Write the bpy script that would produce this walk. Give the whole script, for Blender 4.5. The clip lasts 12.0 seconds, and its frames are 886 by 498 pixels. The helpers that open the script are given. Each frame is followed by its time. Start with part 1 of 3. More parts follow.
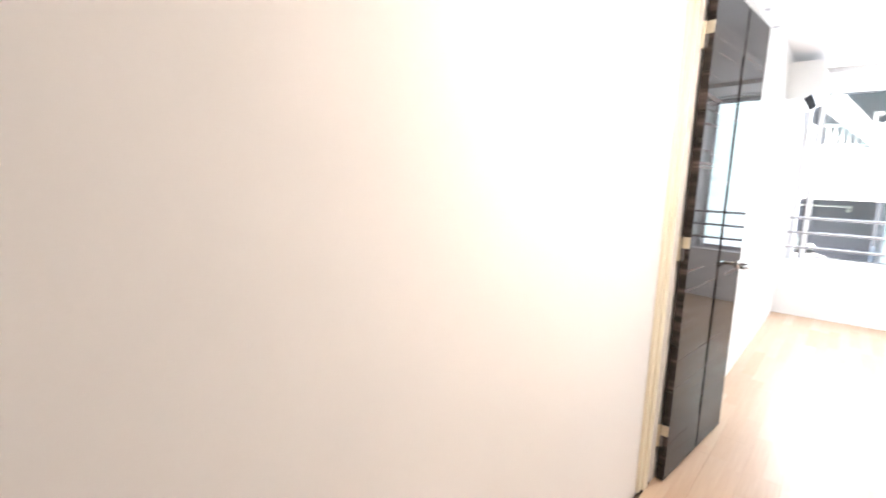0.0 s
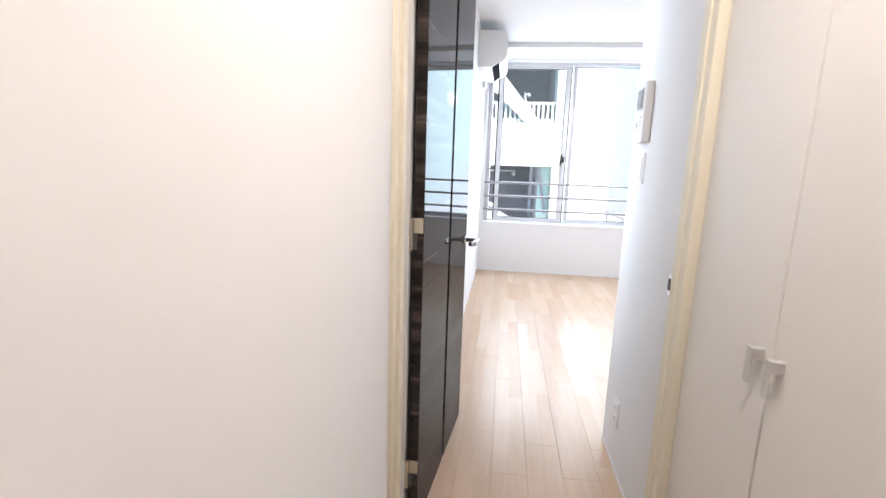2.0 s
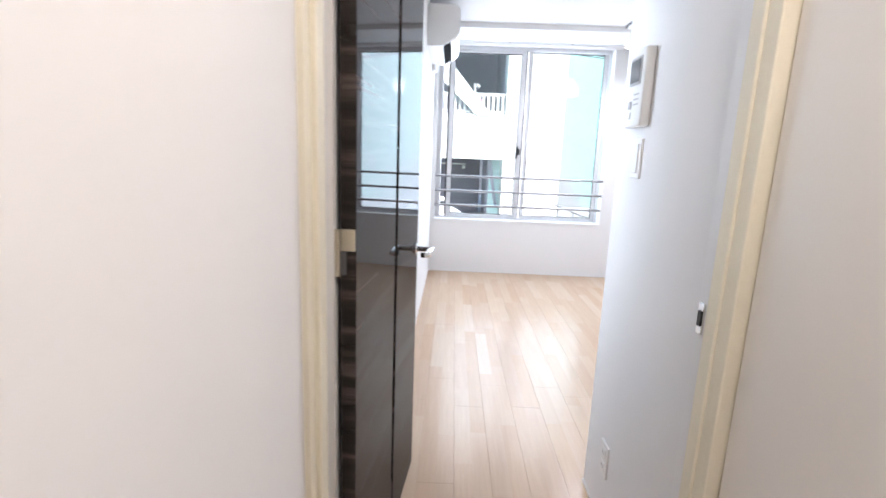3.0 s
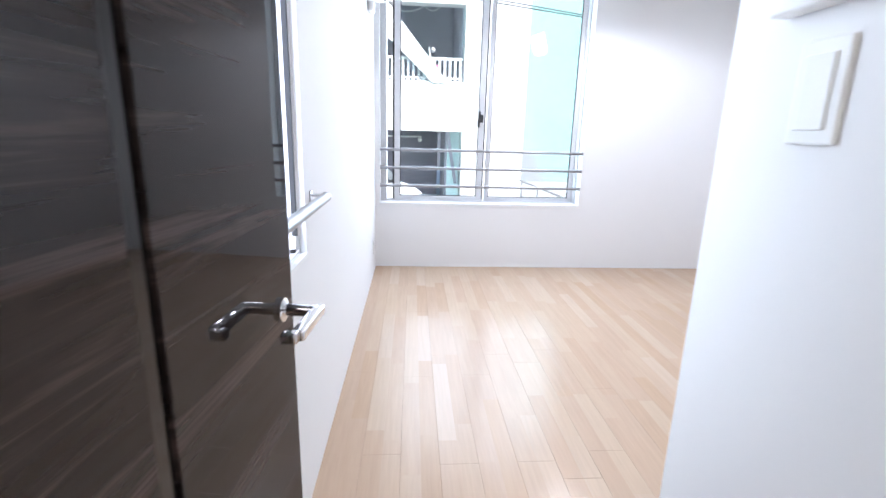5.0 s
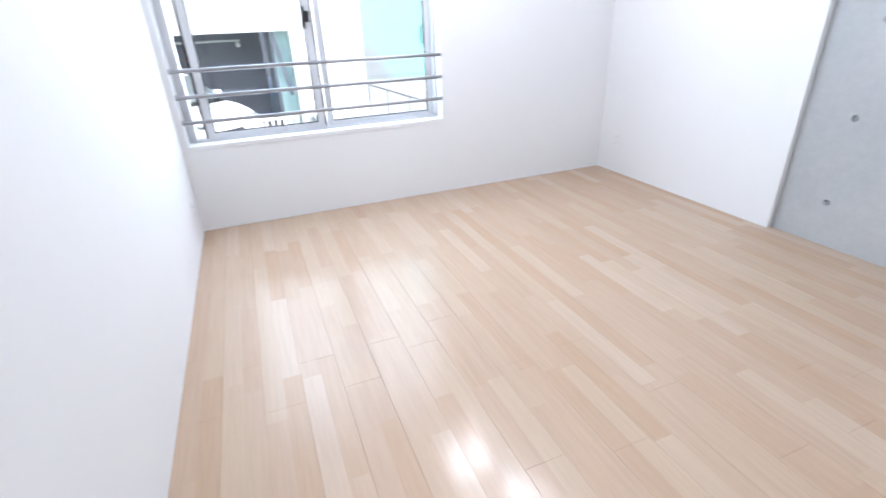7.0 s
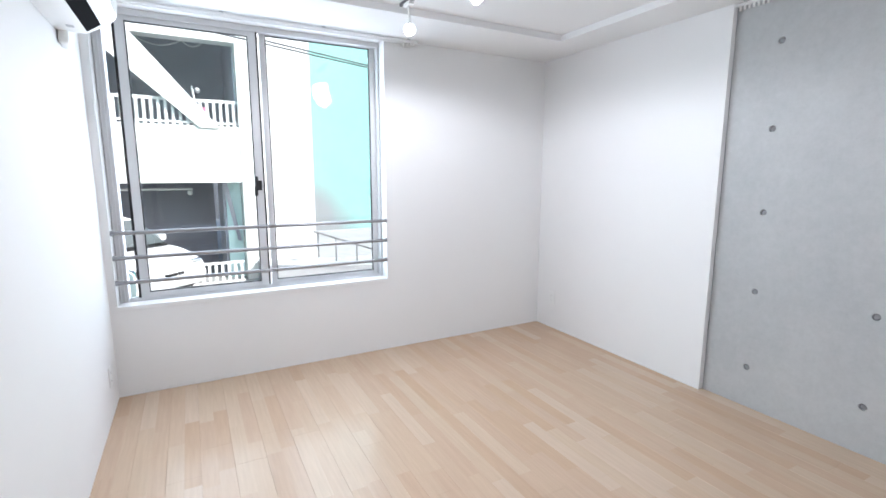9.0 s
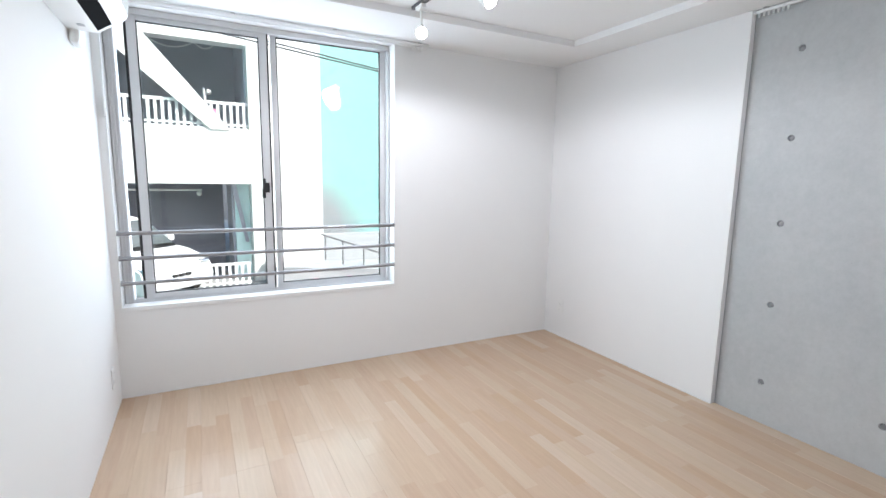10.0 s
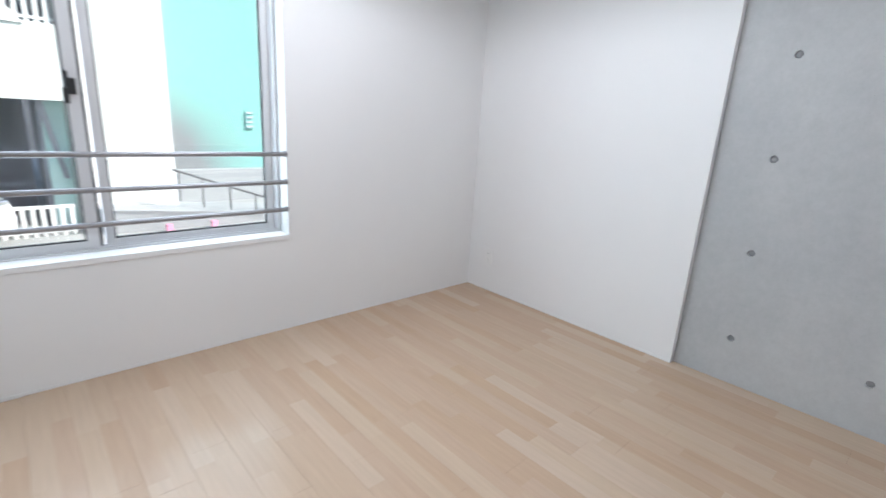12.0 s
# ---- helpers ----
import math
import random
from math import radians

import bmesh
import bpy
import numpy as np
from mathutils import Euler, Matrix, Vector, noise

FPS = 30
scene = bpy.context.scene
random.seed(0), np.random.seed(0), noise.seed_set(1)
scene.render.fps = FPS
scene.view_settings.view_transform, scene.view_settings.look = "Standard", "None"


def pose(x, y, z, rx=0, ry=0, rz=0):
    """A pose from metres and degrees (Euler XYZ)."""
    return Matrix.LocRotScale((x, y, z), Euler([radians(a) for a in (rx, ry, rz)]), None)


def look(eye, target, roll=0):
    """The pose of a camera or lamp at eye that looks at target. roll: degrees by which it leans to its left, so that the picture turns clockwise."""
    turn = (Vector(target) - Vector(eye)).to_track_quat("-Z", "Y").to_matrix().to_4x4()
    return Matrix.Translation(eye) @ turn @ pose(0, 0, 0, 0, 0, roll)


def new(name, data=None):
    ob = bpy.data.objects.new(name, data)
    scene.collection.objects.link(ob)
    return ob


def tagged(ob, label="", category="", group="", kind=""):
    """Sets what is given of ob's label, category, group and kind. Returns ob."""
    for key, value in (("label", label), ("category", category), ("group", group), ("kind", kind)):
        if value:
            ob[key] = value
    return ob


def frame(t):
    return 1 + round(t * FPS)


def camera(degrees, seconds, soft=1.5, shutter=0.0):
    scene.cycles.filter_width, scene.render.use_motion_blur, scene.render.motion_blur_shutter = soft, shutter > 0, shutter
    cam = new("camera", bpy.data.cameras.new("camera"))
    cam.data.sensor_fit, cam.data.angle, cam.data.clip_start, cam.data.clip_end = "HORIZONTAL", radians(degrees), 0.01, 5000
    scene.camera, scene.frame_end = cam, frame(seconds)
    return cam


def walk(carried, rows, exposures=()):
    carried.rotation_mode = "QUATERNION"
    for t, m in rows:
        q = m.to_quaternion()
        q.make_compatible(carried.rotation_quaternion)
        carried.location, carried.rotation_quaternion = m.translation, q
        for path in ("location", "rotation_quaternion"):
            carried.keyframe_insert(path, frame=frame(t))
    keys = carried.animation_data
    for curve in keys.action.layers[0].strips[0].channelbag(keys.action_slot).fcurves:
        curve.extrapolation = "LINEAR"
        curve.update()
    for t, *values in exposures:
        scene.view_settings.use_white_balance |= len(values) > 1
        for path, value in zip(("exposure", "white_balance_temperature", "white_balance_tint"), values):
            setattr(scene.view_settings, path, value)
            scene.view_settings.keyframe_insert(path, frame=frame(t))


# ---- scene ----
cam = camera(86.6, 12.0, shutter=0.5)
PATH = [
    (0, (0.078, -0.032, 1.311), (-1.209, 1.473, 1.028), 2.3),
    (0.5, (-0.039, 0.109, 1.306), (-1.038, 1.822, 1.049), 1.8),
    (1, (-0.1, 0.282, 1.314), (-0.728, 2.149, 0.969), 0.6),
    (1.5, (-0.13, 0.48, 1.284), (-0.47, 2.416, 0.919), 1.0),
    (2, (-0.163, 0.681, 1.298), (-0.409, 2.632, 0.933), 1.9),
    (2.5, (-0.193, 0.888, 1.29), (-0.356, 2.847, 0.923), 2.9),
    (3, (-0.204, 1.14, 1.281), (-0.238, 3.102, 0.896), 2.2),
    (3.5, (-0.164, 1.37, 1.268), (-0.032, 3.313, 0.814), 1.9),
    (3.7, (-0.13, 1.464, 1.258), (-0.038, 3.416, 0.832), 0.9),
    (5.3, (-0.113, 2.236, 1.231), (0.031, 4.158, 0.698), 1.5),
    (5.5, (-0.099, 2.318, 1.225), (0.076, 4.213, 0.61), -0.3),
    (6, (-0.070, 2.506, 1.233), (0.262, 4.370, 0.584), -1.0),
    (6.5, (-0.019, 2.721, 1.262), (0.447, 4.511, 0.5), -2.1),
    (7, (0.014, 2.826, 1.297), (0.662, 4.507, 0.427), -2.4),
    (7.2, (-0.032, 2.878, 1.316), (0.715, 4.512, 0.438), -1.6),
    (8.8, (0.059, 2.844, 1.447), (1.008, 4.566, 1.083), 0.2),
    (9, (0.046, 2.841, 1.452), (0.98, 4.582, 1.135), 0.1),
    (9.5, (0.035, 2.847, 1.473), (0.956, 4.597, 1.175), 0.1),
    (10, (0.059, 2.886, 1.454), (0.969, 4.642, 1.156), 1.0),
    (10.5, (0.091, 3.022, 1.419), (1.124, 4.719, 1.184), 3.4),
    (11, (0.099, 3.254, 1.383), (1.138, 4.917, 0.991), 3.7),
    (11.5, (0.156, 3.477, 1.379), (1.274, 5.049, 0.852), 3.1),
    (12, (0.246, 3.763, 1.315), (1.564, 5.171, 0.789), 3.5),
]
walk(cam, [(t, look(eye, target, roll)) for t, eye, target, roll in PATH],
     exposures=[(0, 2.27, 6500, 14), (0.5, 1.90, 6450, 14), (1.0, 1.68, 6300, 14), (1.5, 1.56, 6200, 14), (2.5, 1.46, 6050, 14), (3.5, 1.34, 6000, 14),
                (5.5, 1.38, 5800, 14), (7.2, 1.28, 5850, 13), (8.8, 1.02, 6050, 12), (10.0, 0.95, 6200, 11), (10.5, 0.85, 6050, 12),
                (11.5, 0.77, 6100, 11), (12.0, 0.74, 6100, 11)])

# ---- world, sun and exposure ----
SUN_TO = Vector((0.72, -0.65, 0.85)).normalized()
world = bpy.data.worlds.new("sky")
scene.world = world
world.use_nodes = True
wn = world.node_tree
sky = wn.nodes.new("ShaderNodeTexSky")
sky.sky_type = "NISHITA"
sky.sun_disc = False
sky.sun_elevation = math.asin(SUN_TO.z)
sky.sun_rotation = math.atan2(SUN_TO.x, SUN_TO.y)
sky.dust_density = 3.0
wn.links.new(sky.outputs[0], wn.nodes["Background"].inputs[0])
wn.nodes["Background"].inputs[1].default_value = 0.15
sun = new("sun", bpy.data.lights.new("sun", "SUN"))
sun.data.energy, sun.data.angle, sun.data.color = 4.0, radians(0.5), (1, 0.96, 0.9)
sun.matrix_world = look(SUN_TO * 30, (0, 0, 0))


def lamp(name, kind, place, target, energy, color, size, blend=0.6, cone=100):
    data = bpy.data.lights.new(name, kind)
    data.energy, data.color = energy, color
    if kind == "AREA":
        data.shape, data.size = "DISK", size
    else:
        data.shadow_soft_size = size
    if kind == "SPOT":
        data.spot_size, data.spot_blend = radians(cone), blend
    ob = new(name, data)
    ob.matrix_world = look(place, target)
    return ob


def window_light(name, place, target, width, height, energy, color):
    data = bpy.data.lights.new(name, "AREA")
    data.shape, data.size, data.size_y = "RECTANGLE", width, height
    data.energy, data.color = energy, color
    ob = new(name, data)
    ob.matrix_world = look(place, target)
    return ob


NORTH = 6.385                              # inner face of the window wall
window_light("sky_light_north", (0.51, NORTH + 0.222, 1.53), (0.51, 0, 1.53), 1.80, 1.80, 21.5, (0.82, 0.89, 1.0))
window_light("sky_light_west", (-0.565, 3.10, 1.55), (5, 3.10, 1.55), 0.90, 1.36, 12.0, (0.82, 0.89, 1.0))
lamp("corridor_lamp", "AREA", (0.10, 1.25, 2.27), (0.10, 1.25, 0), 4.7, (1, 0.85, 0.72), 0.12)
lamp("spot_lamp", "SPOT", (1.255, 5.48, 2.24), (1.255, 5.47, 0), 12, (0.95, 0.96, 1.0), 0.08, blend=0.3, cone=178)
lamp("spot_lamp", "SPOT", (1.425, 4.92, 2.26), (1.425, 4.91, 0), 18, (0.95, 0.96, 1.0), 0.08, blend=0.3, cone=178)


# ---- materials ----
def nodes_of(name):
    m = bpy.data.materials.new(name)
    m.use_nodes = True
    return m, m.node_tree, m.node_tree.nodes["Principled BSDF"]


def add(nt, kind, values=(), **props):
    n = nt.nodes.new(kind)
    for k, v in props.items():
        setattr(n, k, v)
    for i, v in values:
        n.inputs[i].default_value = v
    return n


def surface(name, color, rough=0.6, metal=0.0, vary=0.06, big=1.3, fine=60.0, bump=0.05, depth=0.002, coat=0.0,
            stretch=(1, 1, 1), rough_vary=0.08, per_piece=0.0):
    """A plain surface with soft stains, a fine grain and relief."""
    m, nt, p = nodes_of(name)
    link = nt.links.new
    co = add(nt, "ShaderNodeTexCoord")
    mp = add(nt, "ShaderNodeMapping", [(3, stretch)])
    link(co.outputs["Object"], mp.inputs[0])
    n1 = add(nt, "ShaderNodeTexNoise", [("Scale", big), ("Detail", 5.0), ("Roughness", 0.6)])
    n2 = add(nt, "ShaderNodeTexNoise", [("Scale", fine), ("Detail", 3.0), ("Roughness", 0.6)])
    link(mp.outputs[0], n1.inputs["Vector"]), link(mp.outputs[0], n2.inputs["Vector"])
    r1 = add(nt, "ShaderNodeMapRange", [(1, 0.3), (2, 0.7), (3, 1 - vary), (4, 1 + vary)])
    r2 = add(nt, "ShaderNodeMapRange", [(1, 0.3), (2, 0.7), (3, 1 - vary * 0.5), (4, 1 + vary * 0.5)])
    link(n1.outputs[0], r1.inputs[0]), link(n2.outputs[0], r2.inputs[0])
    mul = add(nt, "ShaderNodeMath", operation="MULTIPLY")
    link(r1.outputs[0], mul.inputs[0]), link(r2.outputs[0], mul.inputs[1])
    last = mul
    if per_piece:
        oi = add(nt, "ShaderNodeObjectInfo")
        r3 = add(nt, "ShaderNodeMapRange", [(3, 1 - per_piece), (4, 1 + per_piece)])
        link(oi.outputs["Random"], r3.inputs[0])
        last = add(nt, "ShaderNodeMath", operation="MULTIPLY")
        link(mul.outputs[0], last.inputs[0]), link(r3.outputs[0], last.inputs[1])
    tint = add(nt, "ShaderNodeVectorMath", [(0, color)], operation="SCALE")
    link(last.outputs[0], tint.inputs["Scale"])
    link(tint.outputs[0], p.inputs["Base Color"])
    rr = add(nt, "ShaderNodeMapRange", [(1, 0.3), (2, 0.7), (3, max(0.02, rough - rough_vary)), (4, min(1, rough + rough_vary))])
    link(n1.outputs[0], rr.inputs[0]), link(rr.outputs[0], p.inputs["Roughness"])
    b = add(nt, "ShaderNodeBump", [("Strength", bump), ("Distance", depth)])
    link(n2.outputs[0], b.inputs["Height"]), link(b.outputs[0], p.inputs["Normal"])
    p.inputs["Metallic"].default_value = metal
    p.inputs["Coat Weight"].default_value = coat
    return m


def glowing(name, color, strength):
    m, nt, p = nodes_of(name)
    p.inputs["Base Color"].default_value = (0.9, 0.9, 0.88, 1)
    p.inputs["Emission Color"].default_value = (*color, 1)
    p.inputs["Emission Strength"].default_value = strength
    return m


def clear_glass(name, tint=(1, 1, 1)):
    m, nt, p = nodes_of(name)
    link = nt.links.new
    out = nt.nodes["Material Output"]
    clear = add(nt, "ShaderNodeBsdfTransparent", [(0, (*tint, 1))])
    gloss = add(nt, "ShaderNodeBsdfGlossy", [("Roughness", 0.01)])
    face = add(nt, "ShaderNodeLayerWeight", [(0, 0.5)])
    power = add(nt, "ShaderNodeMath", [(1, 5.0)], operation="POWER")
    share = add(nt, "ShaderNodeMapRange", [(3, 0.04), (4, 0.9)])
    mix = add(nt, "ShaderNodeMixShader")
    link(face.outputs["Facing"], power.inputs[0]), link(power.outputs[0], share.inputs[0])
    link(share.outputs[0], mix.inputs[0]), link(clear.outputs[0], mix.inputs[1]), link(gloss.outputs[0], mix.inputs[2])
    link(mix.outputs[0], out.inputs[0])
    return m


def varnish(nt, p, normal, rough, low, high):
    """A thin clear varnish over a matt surface: its gloss grows towards flat angles."""
    link = nt.links.new
    gloss = add(nt, "ShaderNodeBsdfGlossy")
    if normal is not None:
        link(normal, gloss.inputs["Normal"])
    if isinstance(rough, float):
        gloss.inputs["Roughness"].default_value = rough
    else:
        link(rough, gloss.inputs["Roughness"])
    face = add(nt, "ShaderNodeLayerWeight", [(0, 0.5)])
    curve = add(nt, "ShaderNodeMath", [(1, 3.0)], operation="POWER")
    share = add(nt, "ShaderNodeMapRange", [(3, low), (4, high)])
    mix = add(nt, "ShaderNodeMixShader")
    link(face.outputs["Facing"], curve.inputs[0]), link(curve.outputs[0], share.inputs[0])
    link(share.outputs[0], mix.inputs[0]), link(p.outputs[0], mix.inputs[1]), link(gloss.outputs[0], mix.inputs[2])
    link(mix.outputs[0], nt.nodes["Material Output"].inputs[0])


def plank_wood():
    """Maple boards made of narrow staves, each stave in a tone of its own, under a satin varnish."""
    m, nt, p = nodes_of("maple_board")
    link = nt.links.new
    geo = add(nt, "ShaderNodeNewGeometry")
    sep = add(nt, "ShaderNodeSeparateXYZ")
    link(geo.outputs["Position"], sep.inputs[0])

    def math_node(op, a, b=None):
        n = add(nt, "ShaderNodeMath", operation=op)
        for i, v in enumerate((a, b)):
            if v is None:
                continue
            if isinstance(v, (int, float)):
                n.inputs[i].default_value = v
            else:
                link(v, n.inputs[i])
        return n.outputs[0]

    col = math_node("FLOOR", math_node("DIVIDE", sep.outputs[0], 0.0757))
    wn1 = add(nt, "ShaderNodeTexWhiteNoise", noise_dimensions="1D")
    link(col, wn1.inputs["W"])
    shift = math_node("MULTIPLY", wn1.outputs["Value"], 7.3)
    row = math_node("FLOOR", math_node("ADD", math_node("DIVIDE", sep.outputs[1], 0.66), shift))
    comb = add(nt, "ShaderNodeCombineXYZ")
    link(col, comb.inputs[0]), link(row, comb.inputs[1])
    wn2 = add(nt, "ShaderNodeTexWhiteNoise", noise_dimensions="2D")
    link(comb.outputs[0], wn2.inputs["Vector"])
    ramp = add(nt, "ShaderNodeValToRGB")
    e = ramp.color_ramp.elements
    e[0].position, e[0].color = 0.0, (0.54, 0.385, 0.26, 1)
    e[1].position, e[1].color = 1.0, (0.60, 0.465, 0.35, 1)
    for pos, c in ((0.25, (0.555, 0.405, 0.29, 1)), (0.55, (0.565, 0.42, 0.30, 1)), (0.8, (0.58, 0.44, 0.315, 1))):
        k = e.new(pos)
        k.color = c
    link(wn2.outputs["Value"], ramp.inputs[0])
    mp = add(nt, "ShaderNodeMapping", [(3, (38, 2.2, 1))])
    link(geo.outputs["Position"], mp.inputs[0])
    off = add(nt, "ShaderNodeVectorMath", operation="ADD")
    link(mp.outputs[0], off.inputs[0]), link(wn2.outputs["Color"], off.inputs[1])
    grain = add(nt, "ShaderNodeTexNoise", [("Scale", 1.6), ("Detail", 6.0), ("Roughness", 0.65)])
    link(off.outputs[0], grain.inputs["Vector"])
    gr = add(nt, "ShaderNodeMapRange", [(1, 0.25), (2, 0.75), (3, 0.93), (4, 1.06)])
    link(grain.outputs[0], gr.inputs[0])
    tint = add(nt, "ShaderNodeVectorMath", operation="SCALE")
    link(ramp.outputs[0], tint.inputs[0]), link(gr.outputs[0], tint.inputs["Scale"])
    link(tint.outputs[0], p.inputs["Base Color"])
    wear = add(nt, "ShaderNodeTexNoise", [("Scale", 1.8), ("Detail", 2.0), ("Roughness", 0.5)])
    link(geo.outputs["Position"], wear.inputs["Vector"])
    rr = add(nt, "ShaderNodeMapRange", [(1, 0.3), (2, 0.7), (3, 0.19), (4, 0.23)])
    link(wear.outputs[0], rr.inputs[0]), link(rr.outputs[0], p.inputs["Roughness"])
    wave = add(nt, "ShaderNodeTexNoise", [("Scale", 6.5), ("Detail", 2.5), ("Roughness", 0.5)])
    link(geo.outputs["Position"], wave.inputs["Vector"])
    b0 = add(nt, "ShaderNodeBump", [("Strength", 0.22), ("Distance", 0.004)])
    link(wave.outputs[0], b0.inputs["Height"])
    b = add(nt, "ShaderNodeBump", [("Strength", 0.10), ("Distance", 0.0012)])
    link(b0.outputs[0], b.inputs["Normal"])
    link(grain.outputs[0], b.inputs["Height"]), link(b.outputs[0], p.inputs["Normal"])
    p.inputs["Specular IOR Level"].default_value = 0.0
    tilt = add(nt, "ShaderNodeVectorMath", [(1, (0.5, 0.5, 0.5))], operation="SUBTRACT")
    link(wn2.outputs["Color"], tilt.inputs[0])
    lean = add(nt, "ShaderNodeVectorMath", operation="SCALE")
    lean.inputs["Scale"].default_value = 0.035
    link(tilt.outputs[0], lean.inputs[0])
    up = add(nt, "ShaderNodeVectorMath", operation="ADD")
    link(geo.outputs["Normal"], up.inputs[0]), link(lean.outputs[0], up.inputs[1])
    unit = add(nt, "ShaderNodeVectorMath", operation="NORMALIZE")
    link(up.outputs[0], unit.inputs[0]), link(unit.outputs[0], b0.inputs["Normal"])
    varnish(nt, p, b.outputs[0], rr.outputs[0], 0.05, 0.31)
    return m


def ebony():
    """Dark streaked veneer with level grain under a polished lacquer."""
    m, nt, p = nodes_of("ebony_veneer")
    link = nt.links.new
    co = add(nt, "ShaderNodeTexCoord")
    mp = add(nt, "ShaderNodeMapping", [(3, (0.5, 0.5, 11.0))])
    link(co.outputs["Object"], mp.inputs[0])
    n1 = add(nt, "ShaderNodeTexNoise", [("Scale", 1.7), ("Detail", 8.0), ("Roughness", 0.62), ("Distortion", 0.5)])
    link(mp.outputs[0], n1.inputs["Vector"])
    ramp = add(nt, "ShaderNodeValToRGB")
    e = ramp.color_ramp.elements
    e[0].position, e[0].color = 0.32, (0.006, 0.005, 0.005, 1)
    e[1].position, e[1].color = 0.72, (0.105, 0.078, 0.07, 1)
    k = e.new(0.52)
    k.color = (0.022, 0.017, 0.016, 1)
    link(n1.outputs[0], ramp.inputs[0]), link(ramp.outputs[0], p.inputs["Base Color"])
    p.inputs["Roughness"].default_value = 0.6
    p.inputs["Specular IOR Level"].default_value = 0.0
    varnish(nt, p, None, 0.03, 0.036, 0.32)
    return m


def concrete():
    m, nt, p = nodes_of("fair_faced_concrete")
    link = nt.links.new
    geo = add(nt, "ShaderNodeNewGeometry")
    n1 = add(nt, "ShaderNodeTexNoise", [("Scale", 1.1), ("Detail", 6.0), ("Roughness", 0.62)])
    n2 = add(nt, "ShaderNodeTexNoise", [("Scale", 28.0), ("Detail", 5.0), ("Roughness", 0.7)])
    n3 = add(nt, "ShaderNodeTexVoronoi", [("Scale", 55.0)])
    for n in (n1, n2, n3):
        link(geo.outputs["Position"], n.inputs["Vector"])
    ramp = add(nt, "ShaderNodeValToRGB")
    e = ramp.color_ramp.elements
    e[0].position, e[0].color = 0.3, (0.40, 0.408, 0.412, 1)
    e[1].position, e[1].color = 0.72, (0.50, 0.503, 0.498, 1)
    link(n1.outputs[0], ramp.inputs[0])
    r2 = add(nt, "ShaderNodeMapRange", [(1, 0.3), (2, 0.7), (3, 0.94), (4, 1.05)])
    link(n2.outputs[0], r2.inputs[0])
    tint = add(nt, "ShaderNodeVectorMath", operation="SCALE")
    link(ramp.outputs[0], tint.inputs[0]), link(r2.outputs[0], tint.inputs["Scale"])
    pit = add(nt, "ShaderNodeMapRange", [(1, 0.02), (2, 0.09), (3, 0.72), (4, 1.0)])
    link(n3.outputs["Distance"], pit.inputs[0])
    t2 = add(nt, "ShaderNodeVectorMath", operation="SCALE")
    link(tint.outputs[0], t2.inputs[0]), link(pit.outputs[0], t2.inputs["Scale"])
    link(t2.outputs[0], p.inputs["Base Color"])
    p.inputs["Roughness"].default_value = 0.62
    b = add(nt, "ShaderNodeBump", [("Strength", 0.18), ("Distance", 0.002)])
    link(n2.outputs[0], b.inputs["Height"]), link(b.outputs[0], p.inputs["Normal"])
    return m


M_WALL = surface("white_wall_cloth", (0.80, 0.795, 0.785), 0.85, fine=420, bump=0.25, depth=0.0008, vary=0.015, big=0.9)
M_CEIL = surface("white_ceiling_cloth", (0.82, 0.82, 0.815), 0.9, fine=300, bump=0.2, depth=0.0008, vary=0.015)
M_CLOSET = surface("closet_lacquer", (0.79, 0.765, 0.725), 0.38, fine=180, bump=0.03, depth=0.0005, vary=0.012)
M_CREAM = surface("cream_trim", (0.80, 0.755, 0.61), 0.5, fine=90, bump=0.05, depth=0.0006, vary=0.03)
M_PAINT = surface("white_trim_paint", (0.80, 0.80, 0.79), 0.45, fine=150, bump=0.04, depth=0.0005, vary=0.015)
M_ALU = surface("anodised_aluminium", (0.64, 0.64, 0.645), 0.45, metal=0.25, fine=220, bump=0.04, depth=0.0004, vary=0.03)
M_STEEL = surface("brushed_steel", (0.55, 0.55, 0.56), 0.28, metal=1.0, fine=240, bump=0.05, depth=0.0004, vary=0.04)
M_CHROME = surface("polished_chrome", (0.80, 0.80, 0.81), 0.08, metal=1.0, vary=0.02, bump=0.01, rough_vary=0.03)
M_PULL = surface("satin_silver", (0.66, 0.65, 0.63), 0.35, metal=0.45, vary=0.03)
M_NICKEL = surface("satin_nickel", (0.62, 0.57, 0.47), 0.35, metal=0.8, vary=0.04)
M_GASKET = surface("black_rubber", (0.02, 0.02, 0.022), 0.6, vary=0.1)
M_PLASTIC = surface("white_plastic", (0.80, 0.80, 0.78), 0.35, vary=0.01, fine=300, bump=0.03, depth=0.0003)
M_GLOSSY = surface("glossy_white_plastic", (0.80, 0.80, 0.79), 0.12, vary=0.01, bump=0.0, rough_vary=0.03)
M_TRACK = surface("dark_track_paint", (0.10, 0.10, 0.105), 0.45, vary=0.04)
M_GREYPLASTIC = surface("grey_plastic", (0.40, 0.40, 0.41), 0.45, vary=0.03)
M_SCREEN = surface("dark_screen", (0.10, 0.11, 0.115), 0.12, vary=0.03, bump=0.0)
M_VOID = surface("dark_hollow", (0.006, 0.006, 0.007), 1.0, vary=0.1, bump=0.0)
M_VOID.node_tree.nodes["Principled BSDF"].inputs["Specular IOR Level"].default_value = 0.05
M_BLACK = surface("black_plastic", (0.012, 0.012, 0.013), 0.4, vary=0.1)
M_PLUG = surface("mortar_plug", (0.26, 0.26, 0.265), 0.8, vary=0.12, big=30, fine=200, bump=0.2)
